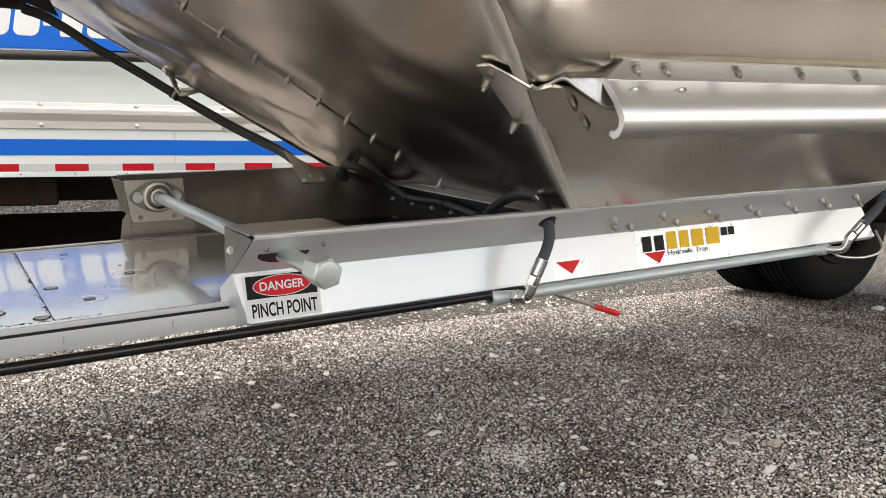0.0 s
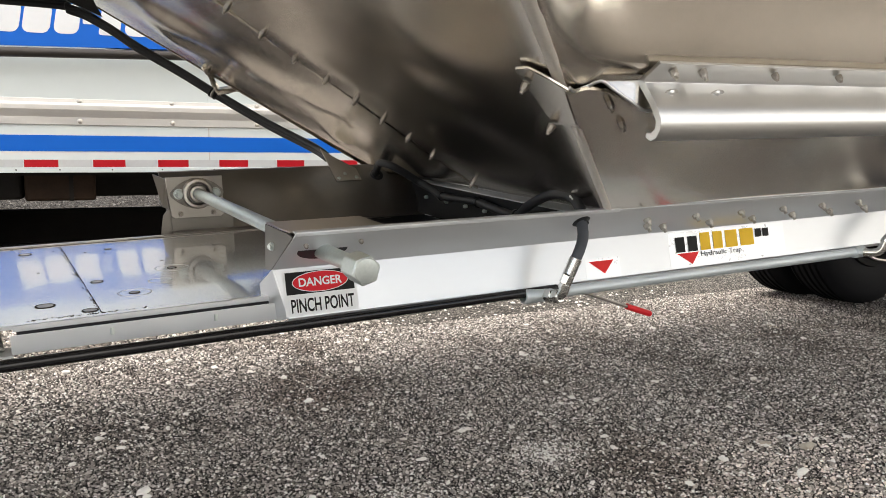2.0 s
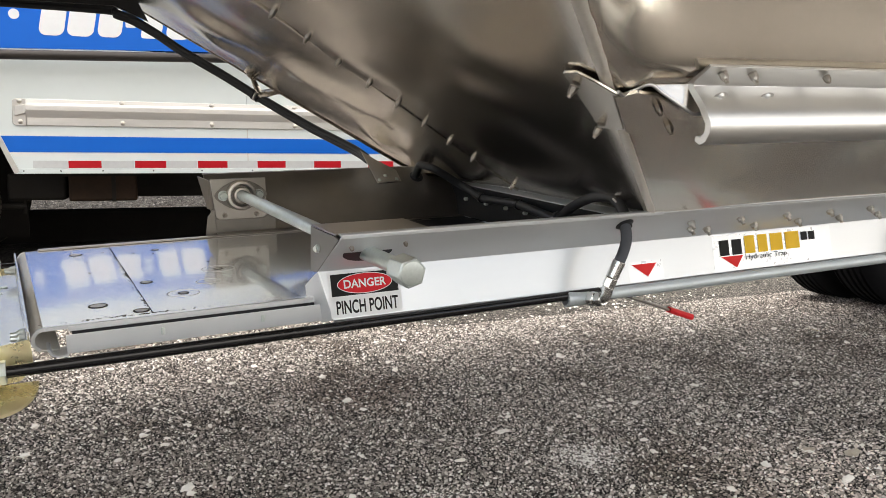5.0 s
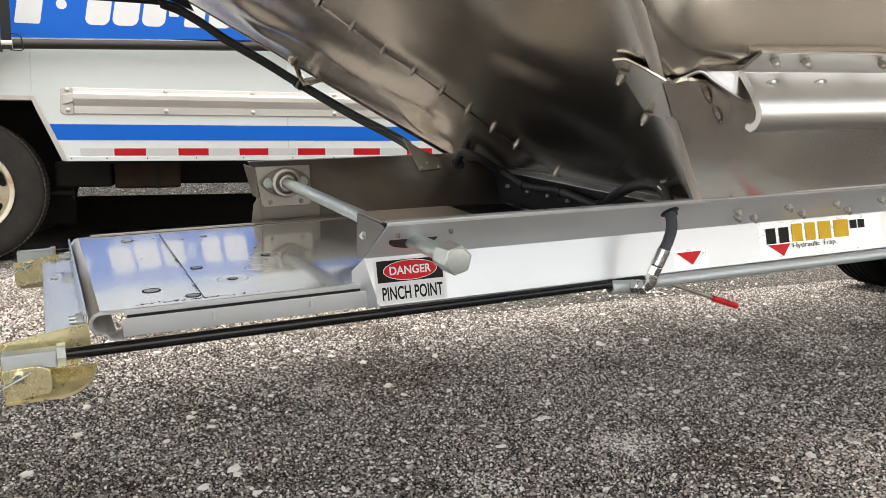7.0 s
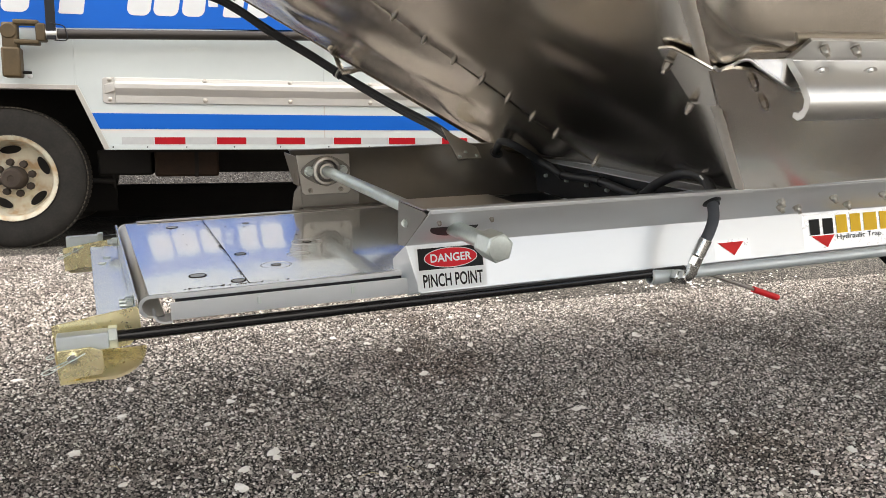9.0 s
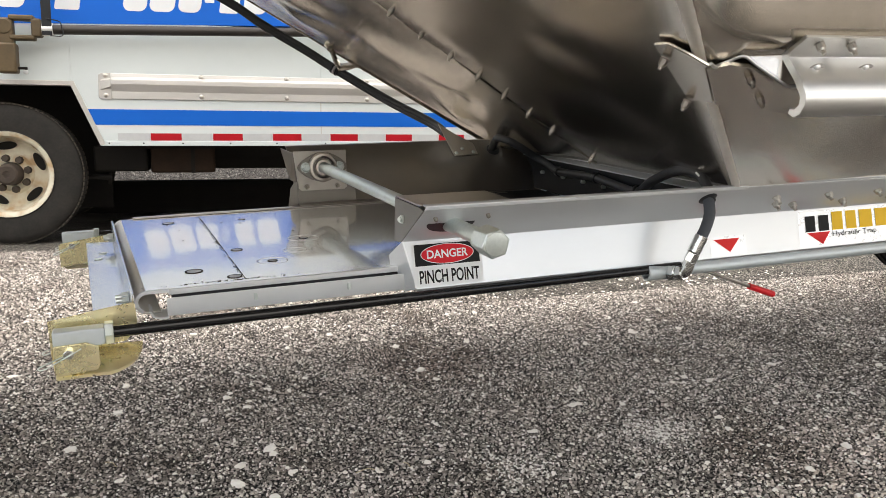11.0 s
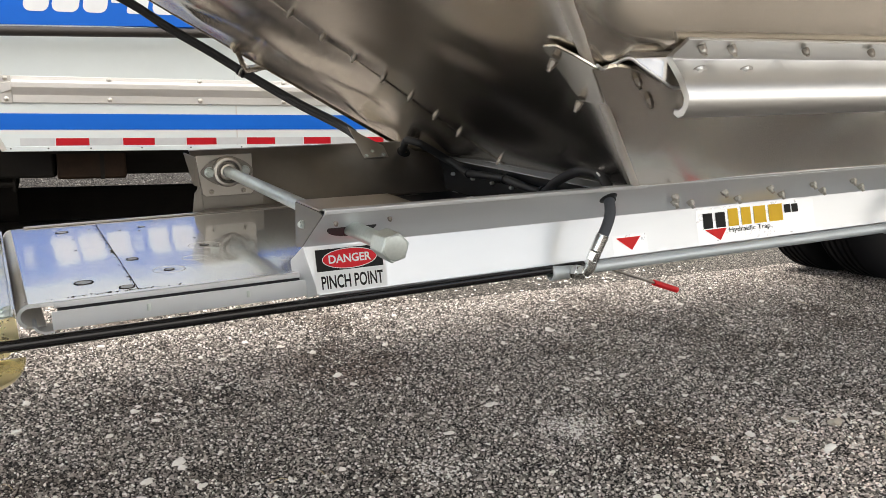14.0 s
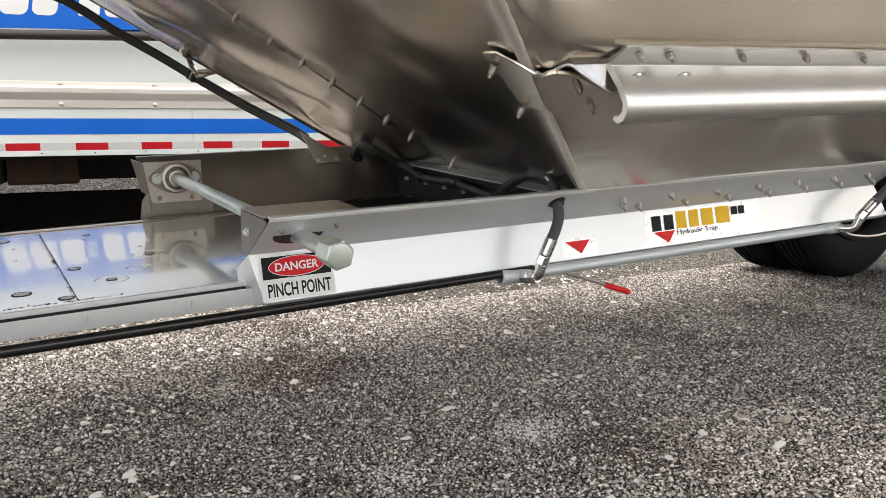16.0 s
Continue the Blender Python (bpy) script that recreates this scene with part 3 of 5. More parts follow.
def side_bulge(q):
    """The side is hollow under the beam; just over the beam it stands steeper, and flattens again upwards."""
    s = (q.z - NEAR_A.z) / 0.53
    off = q.x - (NEAR_A.x + FOLD.x - 1.63 * (q.z - NEAR_A.z) / 0.928)
    if s < 0.455:
        h, fade = -0.034 * math.sin(math.pi * s / 0.455), min(1, off / 0.32)
    else:
        u, v = min(s - 0.455, 0.045), min(max(s - 0.50, 0.0), 0.11)
        h, fade = -1.12 * (u + v - v * v / 0.22), min(1, off / 0.14)
    return h * fade * fade * (3 - 2 * fade)


SIDE_DENTS = (((0.300, -0.47, 0.317), 0.022, 0.005), ((0.90, -0.25, 0.17), 0.10, 0.006))
rows = []
for i in range(81):
    v = i / 80
    a = line(NEAR_A, NEAR_B, v) + FOLD
    row = []
    for k in range(71):
        u = (k / 70) ** 1.8
        q = line(a, Vector((2.2, a.y, a.z)), u)
        if k:
            q = q + SIDE_OUT * side_bulge(q)
            q = dented(q, SIDE_OUT, SIDE_DENTS, 0.0025 * min(1, k / 6))
        row.append(q)
    rows.append(row)
side_near = sheet("side_sheet", rows)
side_far = skin("side_sheet", [FAR_A, FAR_B, (2.2, 2.03, 0.76), (2.2, 0.889, 0.053)], (0, -0.5 * HT, 0.86 * HT), STEEL, hopper)
# upright trailer sides over the hopper; unseen panels and roof added to block light
part("side_panel", box(-1.4, 7.0, -0.853, -0.85, 0.554, 2.2), STEEL, hopper)
part("side_panel", box(-1.4, 7.0, 2.03, 2.033, 0.76, 2.2), STEEL, hopper)
part("side_panel", box(-4.0, -1.402, -0.853, -0.85, 1.2, 2.2), STEEL, hopper)
part("side_panel", box(-4.0, -1.402, 2.03, 2.033, 1.2, 2.2), STEEL, hopper)
part("unseen_floor_panel", box(-4.0, -1.0, -0.85, 2.03, 1.196, 1.2), STEEL_SHADED, hopper)
part("unseen_end_panel", box(-4.0, -3.997, -0.85, 2.03, 1.2, 2.2), STEEL, hopper)
part("unseen_roof_panel", box(-4.0, 7.0, -0.85, 2.03, 2.2, 2.203), STEEL, hopper)
part("unseen_end_panel", box(6.997, 7.0, -0.85, 2.03, 0.56, 2.2), STEEL, hopper)
part("unseen_floor_panel", box(2.2, 7.0, -0.85, 2.03, 0.556, 0.562), STEEL_SHADED, hopper)
# overlap of the two front sheets along the bolted seam
d = (SEAM_B - SEAM_A).normalized()
across = Vector((0.06, -0.99, -0.03)).normalized()
lo = Vector((-0.51, 0.04, -0.86))
part("seam_lap", poly_prism([SEAM_A - lo * 0, SEAM_B - lo * 0, SEAM_B + across * 0.011, SEAM_A + across * 0.011], lo * 0.0045), STEEL, hopper, bevel=0.001)
# dark strip on the sheet paints the groove's shadow line beside the lap
part("seam_shade_strip", poly_prism([SEAM_A - across * 0.0065, SEAM_B - across * 0.0065, SEAM_B - across * 0.0005, SEAM_A - across * 0.0005], lo * 0.0012), STEEL_DARK, hopper, "dark strip painting the shaded groove of the lapped seam")
for k in range(13):
    p = SEAM_A + d * (0.183 + 0.0805 * (k - 1) if k else 0.038) + across * 0.030
    part("bolt", bolt_mesh(p + lo * 0.001, lo, 0.0100, 0.012, False), BOLT_DARK, hopper)

# ---- aluminium side beam on the hopper ----
beam = thing("side_beam", TRAILER @ Vector((0.3, -0.45, 0.215)), "satin aluminium extruded beam bolted along the hopper side", "beam")
BP = [(-0.4615, 0.3049), (-0.4262, 0.2828), (-0.4275, 0.2790), (-0.449, 0.255), (-0.461, 0.236), (-0.460, 0.227), (-0.454, 0.2215), (-0.447, 0.2225),
      (-0.445, 0.2165), (-0.454, 0.2120), (-0.463, 0.2160), (-0.469, 0.226), (-0.470, 0.238), (-0.459, 0.258), (-0.4385, 0.2805), (-0.440, 0.2855), (-0.464, 0.3015)]
part("beam_body", poly_prism([(0.305, y, z) for y, z in BP], (1.9, 0, 0)), ALU_SATIN, beam, bevel=0.0006, angle=50)
fl = Vector((0, -0.58, -0.80)).normalized()
for x in (0.329, 0.377):
    part("bolt", bolt_mesh((x + 0.003, -0.4555, 0.2955), fl, 0.0086, 0.009), BOLT, beam)
for x in (0.504, 0.631, 0.758, 0.885):
    part("bolt", bolt_mesh((x + 0.003, -0.4555, 0.2955), fl, 0.0078, 0.004, False), BOLT_DARK, beam)
for x in (0.337, 0.413):
    slot = part("slot", disc((x + 0.001, -0.4497, 0.2688), (1, 0, 0), (0, 0.66, -0.74), 0.0105, 0.0062, 20, Vector((0, -0.74, -0.66)) * 0.0006), TRIM, beam)
    part("rivet_head", lathe([(0, 0.004), (0.003, 0.0036), (0.0048, 0.0018), (0.0054, 0), (0, 0)], (x, -0.4495, 0.2690), (0, -0.74, -0.66), 18), ALU_SATIN, beam)

# ---- folded gusset that carries the beam round the hopper corner ----
gusset = thing("corner_gusset", TRAILER @ Vector((0.25, -0.38, 0.22)), "folded stainless gusset plate bolted round the hopper corner", "gusset")
gf = Vector((-0.51, 0.04, -0.86)) * 0.004
part("front_flange", poly_prism([(0.162, -0.380, 0.297), (0.164, -0.402, 0.2975), (0.180, -0.416, 0.287), (0.203, -0.428, 0.2725), (0.206, -0.418, 0.271), (0.288, -0.338, 0.228), (0.280, -0.299, 0.230)], gf), STEEL_GUSSET, gusset, bevel=0.001)
part("side_flange", poly_prism([(0.204, -0.418, 0.2725), (0.221, -0.409, 0.2715), (0.240, -0.415, 0.276), (0.274, -0.410, 0.273), (0.336, -0.383, 0.256), (0.360, -0.361, 0.243), (0.351, -0.329, 0.223), (0.323, -0.324, 0.219), (0.288, -0.338, 0.228)], (0, -0.003, -0.005)), STEEL_GUSSET, gusset, bevel=0.001)
part("top_lip", tube([(0.203, -0.4285, 0.2725), (0.216, -0.421, 0.269), (0.228, -0.412, 0.271), (0.240, -0.413, 0.275), (0.251, -0.426, 0.281), (0.266, -0.431, 0.2715), (0.292, -0.436, 0.2560), (0.308, -0.437, 0.2480), (0.326, -0.436, 0.247)], 0.0021, n=10, steps=6), ALU_SATIN, gusset)
part("outer_web", poly_prism([(0.249, -0.428, 0.281), (0.318, -0.428, 0.284), (0.322, -0.445, 0.252), (0.308, -0.4365, 0.2480), (0.292, -0.4355, 0.2560), (0.266, -0.4305, 0.2712)], (0, 0.003, 0.001)), STEEL_GUSSET, gusset, bevel=0.0008)
for p in ((0.183, -0.375, 0.282), (0.274, -0.306, 0.230)):
    part("bolt", bolt_mesh(Vector(p) + gf, gf, 0.0086, 0.008), BOLT_DARK, gusset)
for p in ((0.291, -0.394, 0.258), (0.349, -0.351, 0.232)):
    part("bolt", bolt_mesh(p, (0, -0.5, -0.86), 0.0086, 0.008), BOLT_DARK, gusset)

# ---- trap frame ----
frame_thing = thing("trap_frame", TRAILER @ Vector((0.6, 0.42, -0.09)), "bright aluminium and stainless frame of a hydraulic hopper trap", "trap frame")
NEAR_PROFILE = [(-0.052, 0.0672), (-0.0685, 0.0670), (-0.0712, 0.0650), (-0.0690, 0.0592), (0.0, 0.0), (-0.019, -0.075), (-0.008, -0.084)]
LEFT = [-0.002, -0.003, -0.004, -0.005, -0.019, 0.0, 0.002]
near_rail = part("near_rail", strip(NEAR_PROFILE, 0.0, 1.56, 0.003, shear=(LEFT, [0, 0, 0, 0, 0, 0.04, 0.04])), ALU, frame_thing, "bright mill-finish aluminium rail", bevel=0.0008)
FAR_PROFILE = [(0.752, -0.060), (0.757, -0.054), (0.775, 0.0), (0.85, 0.0705), (0.853, 0.0735), (0.865, 0.0745)]
far_rail = part("far_rail", strip(FAR_PROFILE[::-1], -0.035, 0.64, -0.003), STEEL_SHADED, frame_thing, "stainless rail wall with shade in its colour", bevel=0.0008)
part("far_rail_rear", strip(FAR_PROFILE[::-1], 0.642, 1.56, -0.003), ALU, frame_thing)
part("end_flap", poly_prism([(-0.040, 0.745, 0.070), (-0.049, 0.85, 0.072), (-0.040, 0.79, 0.0), (-0.032, 0.755, -0.002)], (0.003, 0, 0)), STEEL_SHADED, frame_thing)
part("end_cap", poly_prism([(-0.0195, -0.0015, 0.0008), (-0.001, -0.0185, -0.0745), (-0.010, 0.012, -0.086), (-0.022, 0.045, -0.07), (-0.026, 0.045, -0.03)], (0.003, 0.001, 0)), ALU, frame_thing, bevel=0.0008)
part("end_foot", poly_prism([(-0.045, 0.75, -0.100), (0.01, 0.75, -0.100), (0.01, 0.752, -0.052), (-0.033, 0.755, 0.0), (-0.045, 0.755, -0.016), (-0.054, 0.752, -0.072)], (0, 0.003, 0)), STEEL_SHADED, frame_thing)
# bearing brackets
for y0, sgn, sx in ((0.742, 1, 0), (0.052, -1, 0.031)):
    plate = part("bearing_plate", poly_prism([(-0.039 + sx, y0, 0.062 if sx else 0.074), (0.091 + sx, y0, 0.062 if sx else 0.074), (0.092 + sx, y0, -0.016), (0.085 + sx, y0, -0.0225), (-0.021 + sx, y0, -0.0225), (-0.028 + sx, y0, -0.016)], (0, 0.004 * sgn, 0)), STEEL_PLATE, frame_thing, bevel=0.0008)
part("bearing_web", poly_prism([(-0.031, 0.750, 0.0), (0.115, 0.750, 0.0), (0.115, 0.748, -0.056), (-0.026, 0.748, -0.056)], (0, 0.003, 0)), STEEL_SHADED, frame_thing)
part("lower_lip", poly_prism([(-0.027, 0.750, -0.0555), (0.60, 0.750, -0.0530), (0.60, 0.738, -0.0550), (-0.027, 0.735, -0.0575)], (0, 0, 0.002)), STEEL_PLATE, frame_thing)
part("bracket_top", poly_prism([(-0.010, 0.055, 0.0625), (0.150, 0.055, 0.0625), (0.150, -0.050, 0.0625), (-0.006, -0.050, 0.0625)], (0, 0, 0.003)), STEEL_PLATE, frame_thing, bevel=0.0008)
# end plate in darker steel: its shade is painted into the colour
part("bracket_end", poly_prism([(-0.011, 0.055, 0.0625), (-0.0085, -0.050, 0.0622), (-0.0075, -0.0665, 0.0590), (-0.0200, 0.0, 0.0), (-0.0185, 0.010, -0.002), (-0.013, 0.055, -0.01)], (0.003, 0, 0)), STEEL_DARK, frame_thing)
# bright folded lip along the top of the rail
part("rail_lip", poly_prism([(-0.004, y, z) for y, z in ((-0.0738, 0.0672), (-0.0665, 0.0692), (-0.0665, 0.0615), (-0.0728, 0.0602))], (0.606, 0, 0)), ALU, frame_thing, bevel=0.0012)
part("bolt", bolt_mesh((-0.006, 0.02, 0.032), (-0.9, -0.4, 0.1), 0.0127, 0.006), ZINC, frame_thing)
# flange bearing on the far plate
bearing = part("flange_bearing", poly_prism([(0.031 + 0.062 * math.cos(a), 0.738, 0.035 + 0.036 * math.sin(a) * (1 - 0.45 * abs(math.cos(a)) ** 2)) for a in [2 * math.pi * i / 28 for i in range(28)]], (0, 0.004, 0)), STEEL_SHADED, frame_thing, "pressed steel flange of a ball bearing", bevel=0.0008)
part("bearing_ring", lathe([(0.034, 0), (0.036, 0.004), (0.033, 0.011), (0.027, 0.012), (0.024, 0.006), (0.024, 0)], (0.031, 0.738, 0.035), (0, -1, 0), 40), BOLT, bearing)
part("collar", lathe([(0.0195, 0), (0.0195, 0.012), (0.0185, 0.014), (0.0135, 0.0145), (0.0135, 0)], (0.031, 0.738, 0.035), (0, -1, 0), 32), BOLT, bearing)
for x in (-0.011, 0.072):
    part("bolt", bolt_mesh((x, 0.737, 0.035), (0, -1, 0), 0.019, 0.008), ZINC, bearing)
for x in (-0.008, 0.067):
    part("bolt", bolt_mesh((x, 0.741, -0.012), (0, -1, 0), 0.0095, 0.006), BOLT_DARK, frame_thing)
# bolts through the leaning strip
OUT = Vector((0, -0.67, -0.745))


def on_strip(x, s):
    """A place on the leaning strip: s metres up from the fold."""
    return Vector((x, -0.0695 * s / 0.0931, 0.062 * s / 0.0931))


for x in (0.018, 0.106):
    part("bolt", bolt_mesh(on_strip(x, 0.069) - OUT * 0.004, OUT, 0.0068, 0.003, False), BOLT_DARK, near_rail)
for k in range(7):
    part("bolt", bolt_mesh(on_strip(0.695 + 0.127 * k, 0.058), OUT, 0.0122, 0.012), BOLT, near_rail)
    part("bolt", bolt_mesh(on_strip(0.757 + 0.126 * k, 0.029), OUT, 0.0122, 0.012), BOLT, near_rail)
part("bolt", bolt_mesh(on_strip(0.711, 0.036), OUT, 0.0122, 0.012), BOLT, near_rail)
for s in (0.0545, 0.0600):
    part("extrusion_line", poly_prism([on_strip(0.14, s) + OUT * 0.0001, on_strip(1.55, s) + OUT * 0.0001, on_strip(1.55, s + 0.0008) + OUT * 0.0001, on_strip(0.14, s + 0.0008) + OUT * 0.0001], OUT * 0.0004), TRIM, near_rail)
# reinforced hole for the drive shaft: a black oval disc on the strip paints its dark inside
up_strip = Vector((0, -0.0695, 0.062)).normalized()
part("shaft_slot", disc(on_strip(0.050, 0.048) + OUT * 0.0006, (1, 0, 0), up_strip, 0.040, 0.024, vec=OUT * 0.0004), BLACK, near_rail, "black disc painting the dark inside of a slotted opening")
# flange of the hopper lying on the strip
part("hopper_flange", strip([(-0.074, 0.0685), (-0.062, 0.0585)], 0.60, 1.58, 0.004), ALU, frame_thing, bevel=0.001)
# cross member under the front slope
part("cross_member", box(0.622, 0.63, 0.012, 0.85, -0.048, 0.04), BLACK, frame_thing, "black painted cross member")
part("throat_plate", box(0.34, 0.621, 0.025, 0.725, -0.054, -0.050), BLACK, frame_thing, "black painted inner plate")
part("cross_edge", poly_prism([(0.614, -0.03, 0.038), (0.614, 0.86, 0.036), (0.65, 0.86, 0.040), (0.65, -0.03, 0.046)], (0, 0, 0.002)), ALU, frame_thing)
part("closing_sheet", box(0.645, 0.648, -0.03, 0.87, 0.035, 0.085), ALU, frame_thing)
for y in (0.70, 0.592, 0.496, 0.407, 0.30):
    part("screw", bolt_mesh((0.621, y, 0.0), (-1, 0, 0), 0.009, 0.002, False), ZINC, frame_thing)
# stainless tab on the far wall that guides the hoses
tab = part("hose_tab", poly_prism([(0.393, 0.897, 0.120), (0.407, 0.810, 0.039), (0.478, 0.812, 0.040), (0.475, 0.842, 0.068), (0.428, 0.870, 0.095)], (0, -0.0015, 0.0016)), STEEL_PLATE, frame_thing, bevel=0.0008)
for p in ((0.416, 0.8160, 0.0475), (0.437, 0.8265, 0.0575), (0.466, 0.8170, 0.0485)):
    part("rivet", lathe([(0, 0.003), (0.004, 0.002), (0.0055, 0), (0, 0)], p, (0, -0.69, 0.72), 14), ZINC, tab)

# ---- drive shaft ----
shaft = thing("drive_shaft", TRAILER @ Vector((0.040, 0.4, 0.017)), "bright zinc plated crank shaft with a hexagonal end", "shaft")
part("shaft_bar", cyl((0.031, 0.745, 0.035), (0.0545, -0.150, 0.0285), 0.0128, n=28), ZINC, shaft)
part("hex_head", cyl((0.0545, -0.148, 0.0285), (0.0553, -0.190, 0.0285), 0.0222, n=6, turn=0.25), ZINC, shaft, bevel=0.0018)
part("end_face", lathe([(0, 0.0022), (0.010, 0.0022), (0.017, 0.0012), (0.018, 0), (0, 0)], (0.0553, -0.190, 0.0285), (0, -1, 0), 30), ZINC, shaft)

# ---- sliding gate ----
# It stands drawn out by a few centimetres more than its rest, drooping slightly towards its free end.
DRAWN, DROOP = -0.083, radians(0.45)
GATE = TRAILER @ Matrix.Translation((0.44, 0, -0.0855)) @ Matrix.Rotation(-DROOP, 4, "Y") @ Matrix.Translation((-0.44 + DRAWN, 0.37, 0.0855)) @ Matrix.Rotation(radians(-0.9), 4, "X") @ Matrix.Translation((0, -0.37, 0))
gate = thing("slide_gate", GATE @ Vector((-0.15, 0.42, -0.09)), "open polished stainless slide gate with grime along its edges", "slide gate")


def gpart(name, bm, material, parent, label="", bevel=0.0, angle=35):
    return part(name, bm, material, parent, label, GATE, bevel, angle)


roll_r, DZ, GY0, GY1 = 0.0155, -0.050, 0.031, 0.712


def skewed(x, y):
    """The front of the gate is skewed slightly out of square to fit the camera's view."""
    return x - 0.045 * (y - 0.03)


roll_line = [(-0.318 - roll_r * math.sin(a), DZ - roll_r + roll_r * math.cos(a)) for a in [math.pi * i / 14 for i in range(15)]] + [(-0.300, DZ - 2 * roll_r + 0.001)]
deck = gpart("deck_plate", poly_prism([(0.41, GY0, DZ - 0.0018), (0.41, GY1, DZ - 0.0018), (skewed(-0.319, GY1), GY1, DZ - 0.0018), (skewed(-0.319, GY0), GY0, DZ - 0.0018)], (0, 0, 0.0036)), DECK, gate)
bm = bmesh.new()
grid = []
for y in (GY0, GY1):
    grid.append([bm.verts.new((skewed(x, y), y, z)) for x, z in roll_line])
for k in range(len(roll_line) - 1):
    bm.faces.new((grid[0][k], grid[0][k + 1], grid[1][k + 1], grid[1][k]))
roll = gpart("front_roll", bm, STEEL_ROLL, gate, angle=60)
sol = roll.modifiers.new("sheet", "SOLIDIFY")
sol.thickness, sol.offset = 0.0036, 0
# bright raw edge of the sheet, hooked at the front corner
outer = [(-0.285, DZ + 0.002)] + [(-0.318 - (roll_r + 0.002) * math.sin(a), DZ - roll_r + (roll_r + 0.002) * math.cos(a)) for a in [math.pi * i / 14 for i in range(13)]]
inner = [(-0.318 - (roll_r - 0.003) * math.sin(a), DZ - roll_r + (roll_r - 0.003) * math.cos(a)) for a in [math.pi * i / 14 for i in range(13)]][::-1] + [(-0.285, DZ - 0.003)]
gpart("hooked_edge", poly_prism([(skewed(x, GY0), GY0 - 0.002, z) for x, z in outer + inner], (0, 0.004, 0)), ALU, gate)
gpart("edge_strip", box(-0.288, 0.60, GY0 - 0.006, GY0 + 0.001, DZ - 0.006, DZ + 0.0022), ALU, gate, bevel=0.001)
gpart("edge_strip", box(-0.325, 0.60, 0.704, 0.722, DZ + 0.002, DZ + 0.005), STEEL_PLATE, gate, bevel=0.001)
gpart("seal_strip", box(-0.284, 0.60, GY0 - 0.004, GY0 + 0.02, DZ - 0.015, DZ - 0.0065), RUBBER, gate, "black rubber seal")
channel = gpart("side_channel", strip([(0.012, DZ - 0.0075), (0.012, DZ - 0.034), (0.060, DZ - 0.036)], -0.292, 0.60, 0.003), ALU, gate, bevel=0.0008)
for x in (-0.165, 0.09, -0.02):
    gpart("screw", cyl((x, 0.0125, DZ - 0.013), (x, 0.0115, DZ - 0.023), 0.0028, n=8), ZINC, channel)
bm = bmesh.new()
hook = [(-0.290, DZ - 0.0375), (-0.302, DZ - 0.0385), (-0.312, DZ - 0.034), (-0.317, DZ - 0.025), (-0.314, DZ - 0.025), (-0.310, DZ - 0.0315), (-0.302, DZ - 0.035), (-0.290, DZ - 0.0345)]
poly_prism([(x, 0.012, z) for x, z in hook], (0, 0.045, 0), bm)
gpart("channel_hook", bm, ALU, channel)
# front angle
bm = bmesh.new()
poly_prism([(skewed(-0.340, y), y, z) for y, z in ((0.008, -0.0455), (0.690, -0.0455), (0.690, -0.094), (0.008, -0.094))], (0.004, 0, 0), bm)
poly_prism([(skewed(-0.340, 0.03), 0.03, -0.090), (skewed(-0.340, 0.690), 0.690, -0.090), (-0.424, 0.690, -0.090), (-0.392, 0.03, -0.090)], (0, 0, -0.004), bm)
angle = gpart("front_angle", bm, ALU_DULL, gate, bevel=0.0008)
for y in (0.082, 0.060, 0.610, 0.590):
    gpart("bolt", bolt_mesh((skewed(-0.341, y), y, -0.066), (-1, 0, 0), 0.0127, 0.016), ZINC, angle)
for x, y in ((-0.395, 0.50), (-0.388, 0.555)):
    gpart("rivet", lathe([(0.007, 0.0), (0.0075, 0.0015), (0.0045, 0.002), (0.004, 0)], (x, y, -0.090), (0, 0, 1), 18), ZINC, angle)
# flush screws, seam and grime on the deck
TOP = DZ + 0.0018
for x, y, r in ((-0.255, 0.619, 0.012), (-0.243, 0.130, 0.0135), (-0.187, 0.069, 0.011), (-0.157, 0.273, 0.010), (-0.113, 0.157, 0.008), (-0.023, 0.334, 0.008), (-0.102, 0.603, 0.007)):
    gpart("flush_screw", lathe([(r, 0), (r, 0.0006), (r * 0.6, 0.0004), (0, 0.0004), (0, 0)], (x, y, TOP), (0, 0, 1), 24), STEEL_PLATE, deck)
    gpart("screw_rim", lathe([(r * 1.05, 0), (r * 1.05, 0.0008), (r * 0.86, 0.0008), (r * 0.86, 0)], (x, y, TOP), (0, 0, 1), 24), DIRT, deck, "grimy rim round a flush screw")
rngh = random.Random(12)
for k in range(9):
    x, y, s = rngh.uniform(-0.28, 0.0), rngh.uniform(0.40, 0.68), rngh.uniform(0.003, 0.006)
    gpart("hole", disc((x, y, TOP), (1, 0, 0), (0, 1, 0), s * 0.6, s, 14, (0, 0, 0.0003)), STEEL_DARK, deck)
for x, y, r in ((-0.113, 0.157, 0.026), (-0.023, 0.334, 0.030), (-0.060, 0.230, 0.021)):
    gpart("scuff_ring", lathe([(r, 0), (r, 0.0003), (r - 0.0014, 0.0003), (r - 0.0014, 0)], (x, y, TOP), (0, 0, 1), 36), STEEL_ROLL, deck)
rng = random.Random(5)
bm = bmesh.new()
